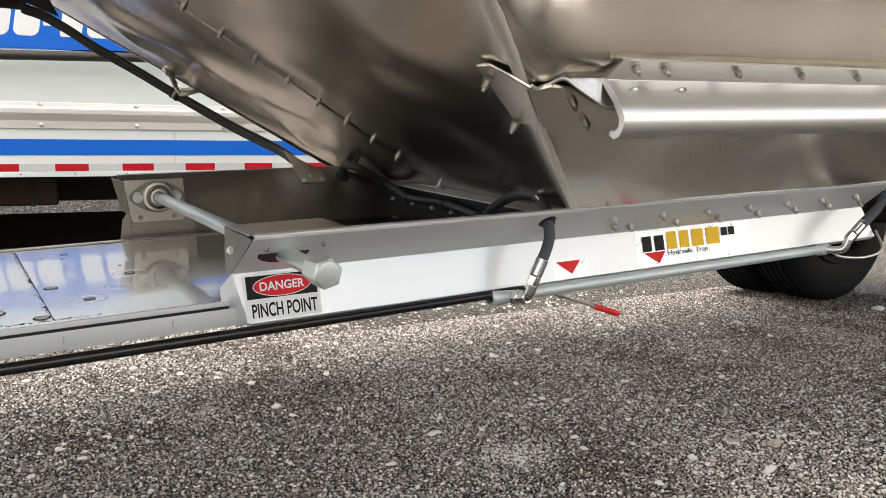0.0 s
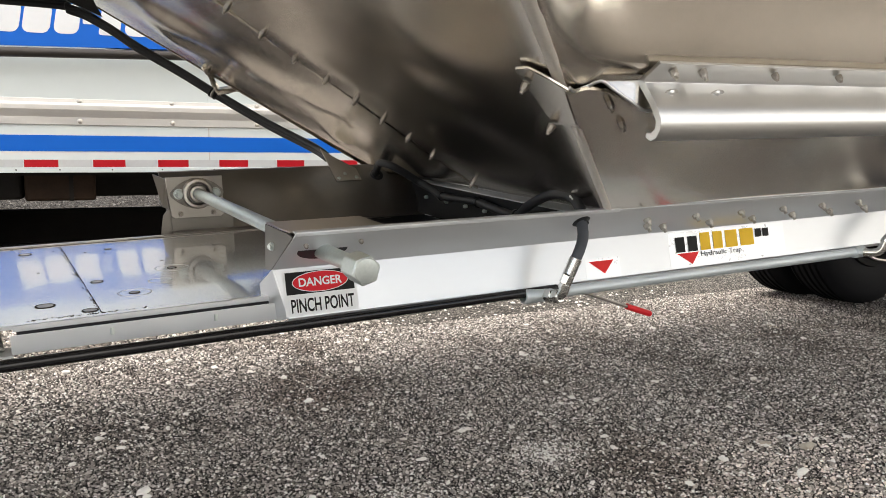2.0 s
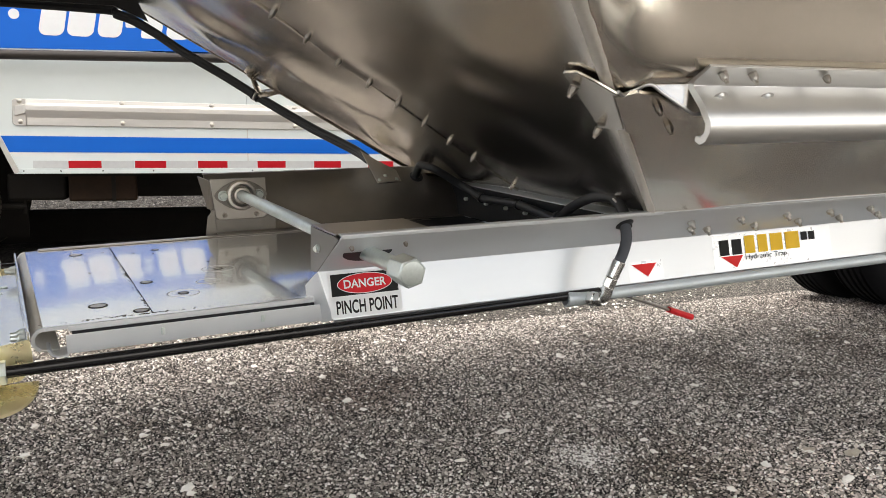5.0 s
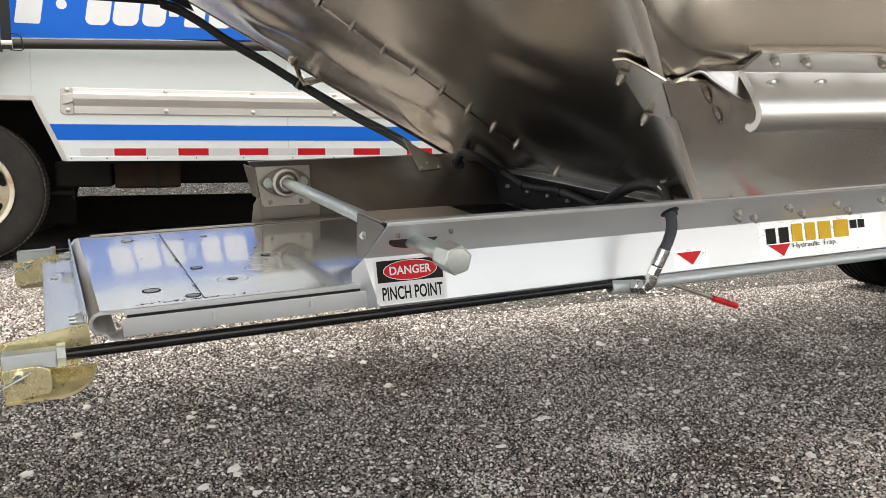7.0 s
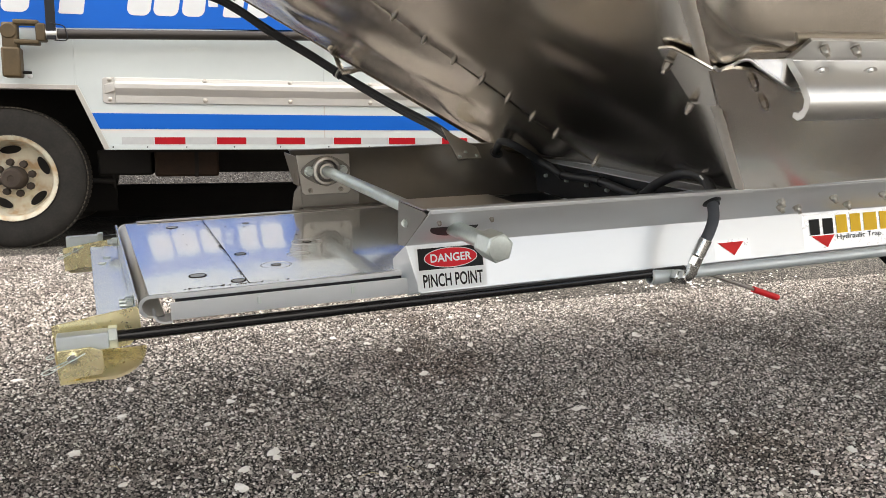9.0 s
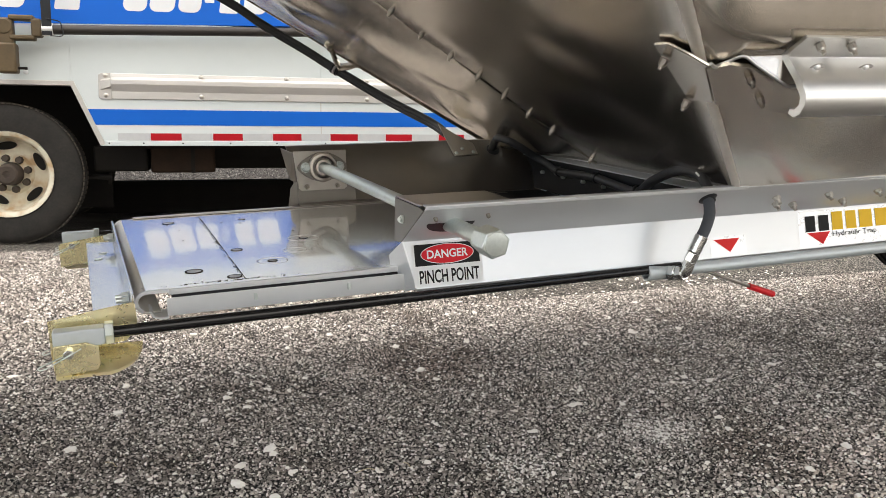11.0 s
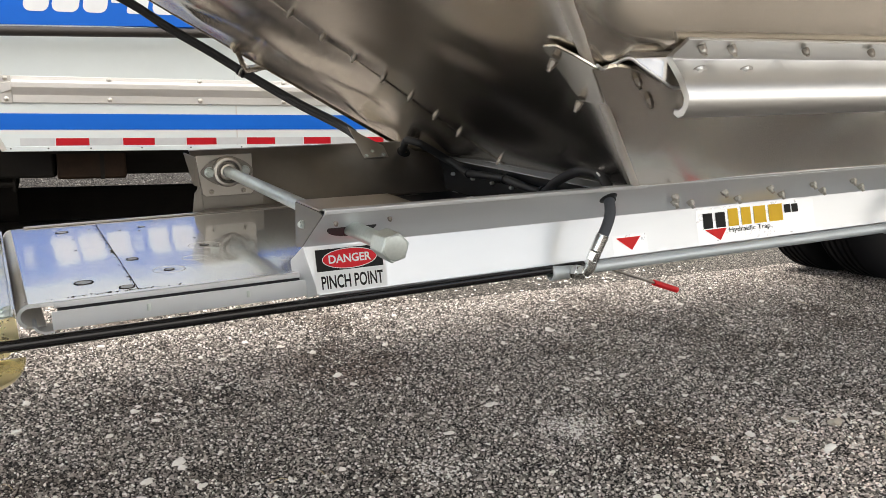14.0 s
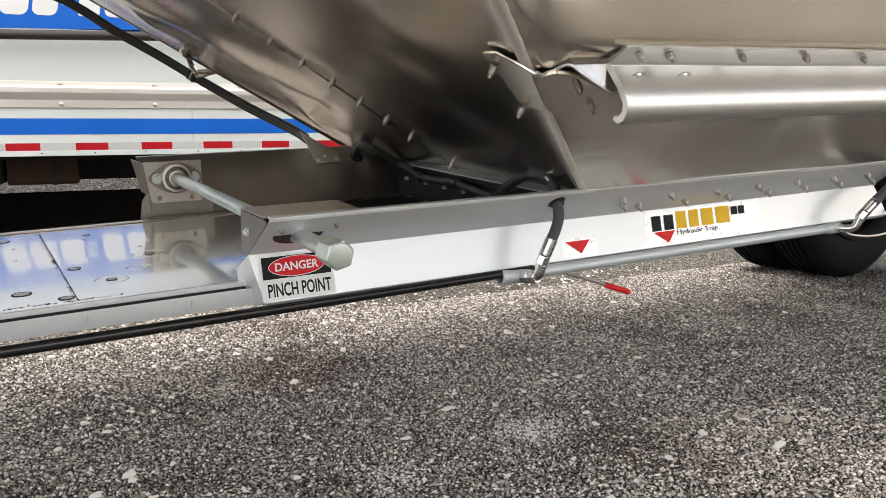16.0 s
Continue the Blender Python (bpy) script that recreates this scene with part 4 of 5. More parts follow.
for k in range(60):
    y = 0.045 + 0.640 * k / 59
    x = -0.1742 - 0.0195 * (y - 0.064)
    if rng.random() < 0.85:
        poly_prism([(x + rng.uniform(-0.0007, 0.0), y, TOP), (x + 0.0008, y, TOP), (x + 0.0008, y + 0.0115, TOP), (x - 0.0004, y + 0.0115, TOP)], (0, 0, 0.0004), bm)
for k in range(330):
    if k < 170:
        y = rng.uniform(0.06, 0.69)
        x = -0.174 - 0.0195 * (y - 0.064) - abs(rng.gauss(0, 0.004)) * (0.4 + 1.2 * y)
    elif k < 260:
        x, y = rng.gauss(-0.20, 0.05), GY0 + 0.014 + abs(rng.gauss(0, 0.004))
    else:
        x, y = rng.uniform(-0.30, -0.02), 0.700 - abs(rng.gauss(0, 0.004))
    s = abs(rng.gauss(0.0004, 0.0006)) + 0.0002
    poly_prism([(x + s * rng.uniform(0.6, 1.6) * math.cos(a), y + s * rng.uniform(0.6, 1.4) * math.sin(a), TOP) for a in (0, 1.3, 2.4, 3.6, 5.0)], (0, 0, 0.0005), bm)
tagged(gpart("grime", bm, DIRT, deck, "black grease specks"), kind="stuff")
lever = gpart("release_lever", cyl((0.56, 0.20, -0.068), (0.975, 0.20, -0.2240), 0.0037, n=12), STEEL_PLATE, gate, "thin steel lever")
gpart("grip", tube([(0.958, 0.20, -0.2176), (0.985, 0.20, -0.2277), (1.010, 0.20, -0.2371), (1.030, 0.20, -0.2446)], 0.0072, n=16, steps=4), RED_GRIP, lever, "red rubber grip")
gpart("lever_bar", box(0.30, 0.56, 0.192, 0.208, -0.066, DZ - 0.003), STEEL_DARK, lever)
gpart("lever_pivot", box(0.545, 0.575, 0.185, 0.215, -0.085, DZ), ZINC, lever)

# ---- hydraulic cylinders with yellow clevis brackets ----


def cylinder_unit(y, s, shift=0.0, drop=0.0):
    """s: 1 where the tall bracket plate stands on the y side of the rod, -1 on the other."""
    at = GATE @ Vector((-0.36 + shift, y, -0.13 - drop))
    h = thing("hydraulic_cylinder", at, "silver hydraulic cylinder with black rod and yellow clevis bracket", "hydraulic cylinder", "cylinders that pull the gate")
    move = GATE @ Matrix.Translation((shift, 0, -drop))
    fixed = TRAILER @ Matrix.Translation((shift, 0, -drop))

    def cpart(name, bm, material, parent, label="", bevel=0.0, at=move):
        return part(name, bm, material, parent, label, at, bevel)

    zc = -0.0855 + drop
    cpart("rod", cyl((-0.372, y, zc), (0.58, y, zc), 0.0082, n=24), ROD, h)
    cpart("barrel", cyl((0.445, y, zc), (1.385, y, zc), 0.0108, n=28), GALV, h, at=fixed)
    cpart("gland", lathe([(0.0105, 0), (0.0140, 0.001), (0.0145, 0.004), (0.0138, 0.046), (0.0112, 0.056), (0.0105, 0.056)], (0.425, y, zc), (1, 0, 0), 32), GALV, h, at=fixed)
    cpart("rear_gland", lathe([(0.0105, 0), (0.0138, 0.004), (0.0138, 0.034), (0.0112, 0.04), (0, 0.04), (0, 0)], (1.352, y, zc), (1, 0, 0), 32), GALV, h, at=fixed)
    cpart("jam_nut", cyl((-0.376, y, zc), (-0.365, y, zc), 0.0165, n=6), ZINC, h, bevel=0.0008)
    cpart("clevis", box(-0.441, -0.376, y - 0.0125, y + 0.0125, zc - 0.013, zc + 0.0105), GALV, h, "pale grey clevis", bevel=0.002)
    ti, to = y + 0.026 * s, y - 0.026 * s
    bracket = cpart("bracket", poly_prism([(-0.448, ti, -0.070), (-0.444, ti, -0.068), (-0.338, ti, -0.0535), (-0.335, ti, -0.057), (-0.334, ti, -0.090), (-0.350, ti, -0.108), (-0.448, ti, -0.120)], (0, 0.004 * s, 0)), YELLOW_ZINC, h, "iridescent yellow zinc bracket", bevel=0.001)
    cpart("cheek", poly_prism([(-0.440, to, -0.090), (-0.400, to, -0.089), (-0.385, to, -0.096), (-0.384, to, -0.120), (-0.388, to, -0.128), (-0.440, to, -0.133)], (0, 0.004 * s, 0)), YELLOW_ZINC, bracket, bevel=0.001)
    flat = [(-0.440, to), (-0.384, to)] + [(-0.384 + 0.055 * math.sin(a), ti - s * 0.054 * math.cos(a)) for a in [math.pi / 2 * i / 8 for i in range(1, 9)]] + [(-0.448, ti)]
    foot = [(x, yy, -0.133 + 0.022 * (yy - to) / (ti - to)) for x, yy in flat]
    cpart("foot_plate", poly_prism(foot, (0, 0, -0.004)), YELLOW_ZINC, bracket)
    px = -0.4215
    pin = cpart("pin", cyl((px, to - 0.008 * s, zc - 0.0155), (px, ti + 0.010 * s, zc - 0.0155), 0.0066, n=20), BRIGHT, h, "bright zinc pin", bevel=0.0008)
    for yy in (to - 0.006 * s, ti + 0.008 * s):
        cpart("hitch_clip", tube([(px + 0.016, yy - 0.002, zc - 0.0085), (px + 0.004, yy - 0.003, zc - 0.0145), (px - 0.012, yy - 0.003, zc - 0.022), (px - 0.028, yy - 0.002, zc - 0.030), (px - 0.036, yy, zc - 0.032), (px - 0.037, yy + 0.003, zc - 0.0295), (px - 0.020, yy + 0.003, zc - 0.023), (px - 0.002, yy + 0.002, zc - 0.016)], 0.0009, n=8, steps=5), ZINC, pin)
    return h


near_cylinder = cylinder_unit(-0.030, 1)
cylinder_unit(0.760, -1, -0.033, 0.027)

# ---- hydraulic hoses ----
hose = thing("hydraulic_hose", TRAILER @ Vector((0.5, -0.07, -0.08)), "grey rubber hydraulic hose with crimped zinc fittings", "hydraulic hose", "hydraulic hoses")
part("hose_body", tube([(0.510, 0.686, 0.086), (0.544, 0.680, 0.067), (0.583, 0.678, 0.043), (0.603, 0.645, 0.027), (0.603, 0.593, 0.015), (0.603, 0.50, 0.017), (0.603, 0.42, 0.020), (0.600, 0.303, 0.011), (0.590, 0.235, 0.014), (0.560, 0.15, 0.048), (0.545, 0.06, 0.080), (0.545, 0.00, 0.084), (0.541, -0.035, 0.066), (0.532, -0.058, 0.042)], 0.0098, n=16), RUBBER, hose, "black rubber hose")
part("drop_hose", tube([(0.534, -0.045, 0.055), (0.527, -0.062, 0.036), (0.518, -0.075, 0.019), (0.506, -0.082, 0.000), (0.497, -0.083, -0.016)], 0.0098, n=16), HOSE_GREY, hose, "grey rubber hose")
part("grommet", lathe([(0.0095, -0.003), (0.0165, -0.002), (0.0172, 0.001), (0.015, 0.003), (0.0095, 0.005)], on_strip(0.531, 0.070), OUT, 28), RUBBER, hose)
f = part("crimp", cyl((0.4985, -0.083, -0.013), (0.486, -0.080, -0.042), 0.0112, n=18), BRIGHT, hose, "bright zinc crimp", bevel=0.001)
for k in (0, 3):
    a, c = Vector((0.4985, -0.083, -0.013)), Vector((0.486, -0.080, -0.042))
    part("crimp_ring", cyl(a.lerp(c, 0.16 + 0.2 * k), a.lerp(c, 0.25 + 0.2 * k), 0.0116, n=18), BRIGHT, f)
part("collar", cyl((0.4815, -0.0775, -0.0575), (0.4795, -0.0755, -0.066), 0.0102, n=16), BRIGHT, f, bevel=0.0008)
part("swivel_nut", cyl((0.486, -0.080, -0.042), (0.481, -0.077, -0.058), 0.0118, n=6), BRIGHT, f, bevel=0.0008)
part("elbow", tube([(0.482, -0.078, -0.055), (0.478, -0.074, -0.076), (0.473, -0.058, -0.085), (0.468, -0.036, -0.0855)], 0.0095, n=14), BRIGHT, f)
part("body_nut", cyl((0.4765, -0.0705, -0.0805), (0.4735, -0.0595, -0.0848), 0.0135, n=6), BRIGHT, f, bevel=0.001)
part("port_nut", cyl((0.4725, -0.055, -0.0852), (0.470, -0.042, -0.0855), 0.014, n=6), BRIGHT, f, bevel=0.0008)
for p, q in (((0.603, 0.600, 0.016), (0.603, 0.588, 0.014)), ((0.603, 0.425, 0.0205), (0.603, 0.413, 0.0195)), ((0.592, 0.247, 0.013), (0.588, 0.232, 0.015))):
    part("hose_clamp", cyl(p, q, 0.0125, n=20), BLACK, hose, "black band clamp", bevel=0.001)
part("marking_band", cyl((0.5350, -0.012, 0.0862), (0.5338, -0.022, 0.0815), 0.0017, n=8), STICKER_WHITE, hose, "white printed mark")
hose2 = thing("hydraulic_hose", TRAILER @ Vector((1.4, -0.07, -0.08)), "grey rubber hydraulic hose with a crimped fitting at the rear port", "hydraulic hose", "hydraulic hoses")
part("hose_body", tube([(1.62, 0.02, 0.035), (1.57, -0.05, 0.040), (1.525, -0.070, 0.018), (1.475, -0.080, -0.004)], 0.0098, n=16), HOSE_GREY, hose2, "grey rubber hose")
part("sleeve", tube([(1.50, -0.077, 0.008), (1.475, -0.080, -0.004), (1.450, -0.0815, -0.0165), (1.432, -0.083, -0.026)], 0.0112, n=16, steps=3), HOSE_GREY, hose2)
f = part("crimp", cyl((1.440, -0.082, -0.021), (1.410, -0.079, -0.045), 0.0115, n=18), BRIGHT, hose2, "bright zinc crimp", bevel=0.001)
part("swivel_nut", cyl((1.410, -0.079, -0.045), (1.398, -0.075, -0.060), 0.0120, n=6), BRIGHT, f, bevel=0.0008)
part("elbow", tube([(1.400, -0.076, -0.056), (1.394, -0.070, -0.078), (1.386, -0.055, -0.085), (1.378, -0.036, -0.0855)], 0.0095, n=14), BRIGHT, f)
part("bleed_line", tube([(1.60, -0.02, -0.06), (1.575, -0.055, -0.100), (1.50, -0.06, -0.112), (1.42, -0.05, -0.105), (1.388, -0.04, -0.09)], 0.0030, n=10), STEEL_PLATE, hose2, "thin steel line")

feed = thing("hose_bundle", TRAILER @ Vector((0.2, 1.3, 0.25)), "pair of black rubber hoses strapped together under the hopper", "hose bundle", "hydraulic hoses")
feed_line = [(-1.6, 1.54, 0.545), (-0.306, 1.52, 0.524), (-0.148, 1.50, 0.503), (-0.063, 1.47, 0.460), (0.019, 1.42, 0.398), (0.124, 1.36, 0.329), (0.212, 1.30, 0.266), (0.332, 1.17, 0.178), (0.418, 1.03, 0.117), (0.436, 0.96, 0.093)]
for off in (0.0, 0.011):
    part("hose", tube([(x + off * 0.3, y, z + 0.005 - off) for x, y, z in feed_line], 0.0098, n=14), RUBBER, feed)
for k in range(3):
    a, c = Vector((0.203, 1.306, 0.2725)), Vector((0.221, 1.290, 0.2585))
    part("band_clamp", cyl(a.lerp(c, 0.1 + 0.3 * k), a.lerp(c, 0.28 + 0.3 * k), 0.0168, n=20), TRIM if k == 1 else BLACK, feed, "narrow band clamp", bevel=0.001)
part("loop_end", tube([(0.527, 0.845, 0.040), (0.521, 0.815, 0.058), (0.506, 0.765, 0.081), (0.494, 0.722, 0.092), (0.510, 0.686, 0.086), (0.544, 0.680, 0.067)], 0.0098, n=14), RUBBER, feed)
part("grommet", lathe([(0.0095, -0.003), (0.018, -0.002), (0.0185, 0.002), (0.0095, 0.006)], (0.528, 0.826, 0.0505), (0, -0.7, 0.7), 24), RUBBER, feed)

strap = thing("hose_strap", TRAILER @ Vector((0.25, 1.3, 0.28)), "bent stainless strap that holds hoses to the hopper edge", "hose strap")
STRAP = [(0.1735, 0.3458), (0.1922, 0.3241), (0.2019, 0.2953), (0.2172, 0.2697), (0.2461, 0.2732), (0.2698, 0.2801), (0.2954, 0.2802), (0.3207, 0.2577), (0.3483, 0.2454)]
bm = bmesh.new()
rows = []
for x, z in STRAP:
    rows.append([bm.verts.new((x - 0.004, 1.262, z - 0.010)), bm.verts.new((x + 0.006, 1.282, z + 0.012))])
for a, c in zip(rows, rows[1:]):
    bm.faces.new((a[0], a[1], c[1], c[0]))
band = part("strap_body", bm, STEEL_GUSSET, strap, angle=25)
band.modifiers.new("plate", "SOLIDIFY").thickness = 0.003
for p in ((0.1851, 1.2600, 0.3287), (0.2945, 1.2600, 0.2698)):
    part("bolt", bolt_mesh(p, (-0.3, -0.75, -0.6), 0.0115, 0.008), BOLT_DARK, strap)

# ---- black underframe plate ahead of the hopper ----
under = thing("underframe_plate", TRAILER @ Vector((-0.6, 1.4, 0.5)), "black painted underframe plate of the trailer", "underframe")
part("plate", poly_prism([(-0.066, 1.46, 0.484), (-0.16, 1.46, 0.525), (-1.8, 1.46, 0.545), (-1.8, 1.46, 0.80), (-0.30, 1.46, 0.80), (-0.12, 1.46, 0.60)], (0, 0.02, 0)), BLACK, under)

# ---- stickers on the near rail ----
DOWN = Vector((0, -0.019, -0.075)).normalized()
FACE_OUT = Vector((0, -0.97, 0.245)).normalized()
XR = Vector((1, 0, 0))


def on_face(x, s, lift=0.0006):
    """A place on the lower face: s metres down from the fold."""
    return XR * x + DOWN * s + FACE_OUT * lift


def face_rect(x0, x1, s0, s1, lift, thick=0.0003, lean=0.0):
    return poly_prism([on_face(x0, s0, lift), on_face(x1, s0, lift), on_face(x1 + lean, s1, lift), on_face(x0 + lean, s1, lift)], FACE_OUT * thick)


sticker = thing("warning_sticker", TRAILER @ on_face(0.05, 0.07), "white danger pinch point warning sticker on the rail", "sticker")
part("backing", face_rect(-0.004, 0.116, 0.004, 0.0745, 0.0003), STICKER_WHITE, sticker)
part("black_panel", face_rect(0.0, 0.112, 0.007, 0.0415, 0.0008), STICKER_BLACK, sticker)
oval = part("white_oval", disc(on_face(0.056, 0.0240, 0.0012), XR, -DOWN, 0.0462, 0.0163, vec=FACE_OUT * 0.0003), STICKER_WHITE, sticker)
part("red_oval", disc(on_face(0.056, 0.0240, 0.0016), XR, -DOWN, 0.0450, 0.0152, vec=FACE_OUT * 0.0003), RED, sticker)
part("danger_word", lettering("DANGER", on_face(0.0205, 0.0305, 0.0022), XR, -DOWN, 0.071, 0.0135, 0.022), STICKER_WHITE, sticker)
part("pinch_point_lettering", lettering("PINCH POINT", on_face(0.0055, 0.0700, 0.0010), XR, -DOWN, 0.104, 0.0215, 0.022), STICKER_BLACK, sticker)

logo = thing("logo_decal", TRAILER @ on_face(0.93, 0.07), "product decal with black and yellow shapes and small lettering", "decal")
FILM = pbr("clear_decal_film", (0.72, 0.735, 0.75), (0.67, 0.685, 0.70), 0.24, 0.32, 0.45, 9.0)
part("clear_film", face_rect(0.792, 1.135, 0.004, 0.0745, -0.0002, 0.0004), FILM, logo, "clear decal film")
x = 0.810
for k, (w, h, mt) in enumerate(((0.030, 0.031, STICKER_BLACK), (0.031, 0.031, STICKER_BLACK), (0.033, 0.036, STICKER_YELLOW), (0.032, 0.036, STICKER_YELLOW), (0.040, 0.036, STICKER_YELLOW), (0.046, 0.036, STICKER_YELLOW))):
    part("bar", face_rect(x, x + w - 0.005, 0.045 - h, 0.045, 0.0009), mt, logo)
    x += w + 0.004
for k in range(2):
    part("small_bar", face_rect(1.043 + 0.023 * k, 1.062 + 0.023 * k, 0.012, 0.030, 0.0009), STICKER_BLACK, logo)
part("red_triangle", poly_prism([on_face(0.812, 0.047, 0.0009), on_face(0.872, 0.047, 0.0009), on_face(0.851, 0.071, 0.0009)], FACE_OUT * 0.0003), RED_TRI, logo)
part("lettering", lettering("Hydraulic Trap", on_face(0.878, 0.0605, 0.0012), XR, -DOWN, 0.118, 0.0135), STICKER_BLACK, logo)
tri = part("triangle_decal", face_rect(0.578, 0.662, 0.038, 0.0745, -0.0002, 0.0004), FILM)
part("red_triangle", poly_prism([on_face(0.586, 0.043, 0.0009), on_face(0.646, 0.043, 0.0009), on_face(0.622, 0.068, 0.0009)], FACE_OUT * 0.0003), RED_TRI, tri)
tagged(tri, "small red triangle decal on the aluminium rail", "decal")

# ---- parked truck ----
truck = thing("box_truck", TRUCK @ Vector((0, 1.2, 0)), "white box truck with blue bands and red and white reflective tape", "truck")


def tpart(name, bm, material, parent=truck, label="", bevel=0.0, angle=35):
    return part(name, bm, material, parent, label, TRUCK, bevel, angle)


ARCH = [(-1.325, 1.19), (-1.12, 0.727)]
# lower side skin with the wheel arch cut out, in two panels either side of the joint
tpart("side_panel", poly_prism([(-1.12, 0, 0.735), (0.4993, 0, 0.735), (0.4993, 0, 1.62), (-1.3043, 0, 1.62), (-1.3043, 0, 1.14)], (0, 0.05, 0)), TRUCK_WHITE)
tpart("side_panel", poly_prism([(0.5007, 0, 0.735), (4.2, 0, 0.735), (4.2, 0, 1.62), (0.5007, 0, 1.62)], (0, 0.05, 0)), TRUCK_WHITE)
tpart("side_panel", poly_prism([(-4.0, 0, 1.19), (-1.325, 0, 1.19), (-1.3057, 0, 1.15), (-1.3057, 0, 1.62), (-4.0, 0, 1.62)], (0, 0.05, 0)), TRUCK_WHITE)
# trim along the bottom edge and round the arch
tpart("bottom_trim", poly_prism([(-1.125, -0.012, 0.722), (4.2, -0.012, 0.722), (4.2, -0.012, 0.758), (-1.10, -0.012, 0.758)], (0, 0.012, 0)), TRUCK_WHITE, label="white painted edge trim", bevel=0.003)
tpart("arch_trim", poly_prism([(-1.325, -0.014, 1.19), (-1.29, -0.014, 1.19), (-1.095, -0.014, 0.735), (-1.13, -0.014, 0.722)], (0, 0.10, 0)), TRIM, bevel=0.003)
tpart("arch_trim", poly_prism([(-4.0, -0.014, 1.155), (-1.315, -0.014, 1.155), (-1.30, -0.014, 1.19), (-4.0, -0.014, 1.19)], (0, 0.10, 0)), TRIM, bevel=0.003)
for u in (-1.07, -0.83, -0.55, -0.20, 0.15, 0.53, 0.86, 1.2):
    tpart("rivet", lathe([(0, 0.003), (0.004, 0.002), (0.0055, 0), (0, 0)], (u, -0.012, 0.742), (0, -1, 0), 10), UNDER)
# blue lower band and reflective tape
tpart("blue_band", poly_prism([(-1.216, -0.003, 0.990), (4.2, -0.003, 0.990), (4.2, -0.003, 0.876), (-1.162, -0.003, 0.876)], (0, 0.003, 0)), TRUCK_BLUE, label="bright blue vinyl band")
for k in range(9):
    u0 = -1.009 + 0.4505 * k
    tpart("white_tape", box(u0, u0 + 0.2235, -0.003, 0.0, 0.762, 0.815), TAPE_WHITE, label="silver white reflective tape")
    tpart("red_tape", box(u0 + 0.230, u0 + 0.4505, -0.003, 0.0, 0.762, 0.815), TAPE_RED, label="red reflective tape")
tpart("door_joint", box(0.4965, 0.5035, -0.0025, 0.0, 0.745, 1.06), TRIM)
# extruded rub rail with end cap and bolts
RB = [(0.0, 1.252), (-0.012, 1.250), (-0.014, 1.224), (-0.034, 1.214), (-0.041, 1.203), (-0.041, 1.172), (-0.036, 1.160), (-0.015, 1.120), (-0.013, 1.066), (0.0, 1.062)]
tpart("rub_rail", poly_prism([(-1.035, y, z) for y, z in RB], (5.2, 0, 0)), TRUCK_ALU, label="dull aluminium rub rail", bevel=0.002, angle=20)
cap = tpart("rail_cap", poly_prism([(-1.121, -0.008, 1.24), (-1.10, -0.008, 1.252), (-1.036, -0.020, 1.252), (-1.036, -0.020, 1.060), (-1.10, -0.008, 1.060), (-1.126, -0.008, 1.075)], (0, 0.008, 0)), TRIM, label="pressed end cap", bevel=0.004)
tpart("cap_nose", poly_prism([(-1.11, -0.012, 1.20), (-1.034, -0.046, 1.212), (-1.034, -0.046, 1.150), (-1.11, -0.012, 1.125)], (0, 0.02, 0)), TRIM, cap, bevel=0.006)
for u in (-1.074, -0.402, 0.235, 0.87):
    for z in (1.234, 1.090):
        tpart("bolt", lathe([(0, 0.010), (0.010, 0.008), (0.017, 0.003), (0.018, 0), (0, 0)], (u, -0.014, z), (0, -1, 0), 16), BOLT)
tpart("rivet", lathe([(0, 0.010), (0.010, 0.008), (0.017, 0.003), (0.018, 0), (0, 0)], (-1.60, -0.001, 1.247), (0, -1, 0), 16), STICKER_WHITE)
# upper blue panel, rising slightly along the body, and pale shapes in place of its lettering
def rise(u):
    return 0.0285 * (u + 1.45)


tpart("blue_panel", poly_prism([(-4.0, -0.004, 1.59 + rise(-4.0)), (4.2, -0.004, 1.59 + rise(4.2)), (4.2, -0.004, 2.12), (-4.0, -0.004, 2.00)], (0, 0.054, 0)), TRUCK_BLUE, label="bright blue upper side panel")
def rounded(u0, u1, z0, z1, r):
    pts = []
    for cu, cz, a0 in ((u1 - r, z1 - r, 0), (u0 + r, z1 - r, 90), (u0 + r, z0 + r, 180), (u1 - r, z0 + r, 270)):
        pts += [(cu + r * math.cos(radians(a0 + 18 * i)), -0.007, cz + r * math.sin(radians(a0 + 18 * i))) for i in range(6)]
    return poly_prism(pts, (0, 0.003, 0))


for u0, u1, r in ((-1.98, -1.80, 0.05), (-1.765, -1.585, 0.05), (-1.39, -1.225, 0.015), (-0.935, -0.772, 0.06), (-0.753, -0.577, 0.06), (-0.552, -0.39, 0.06), (-0.255, -0.113, 0.02), (-0.081, 0.09, 0.06)):
    z = 1.69 + 0.7 * rise(u0) * (1 if u0 > -1.5 else 0)
    bm = rounded(u0, u1, z, z + 0.21, min(r, 0.05))
    for v in bm.verts:
        v.co.x += 0.17 * (v.co.z - z)
    tpart("white_bar", bm, STICKER_WHITE, label="white slanted bar of a painted sign")
tpart("white_bar", rounded(-1.115, -1.045, 1.80, 1.87, 0.034), STICKER_WHITE)
tpart("white_bar", rounded(-0.355, -0.285, 1.785, 1.835, 0.01), STICKER_WHITE)
# rest of the box, floor and chassis
tpart("upper_panel", poly_prism([(-4.0, 0, 2.004), (4.2, 0, 2.124), (4.2, 0, 3.12), (-4.0, 0, 3.12)], (0, 0.05, 0)), TRUCK_WHITE)
tpart("box_far_side", box(-4.0, 4.2, 2.38, 2.43, 0.727, 3.12), TRUCK_WHITE)
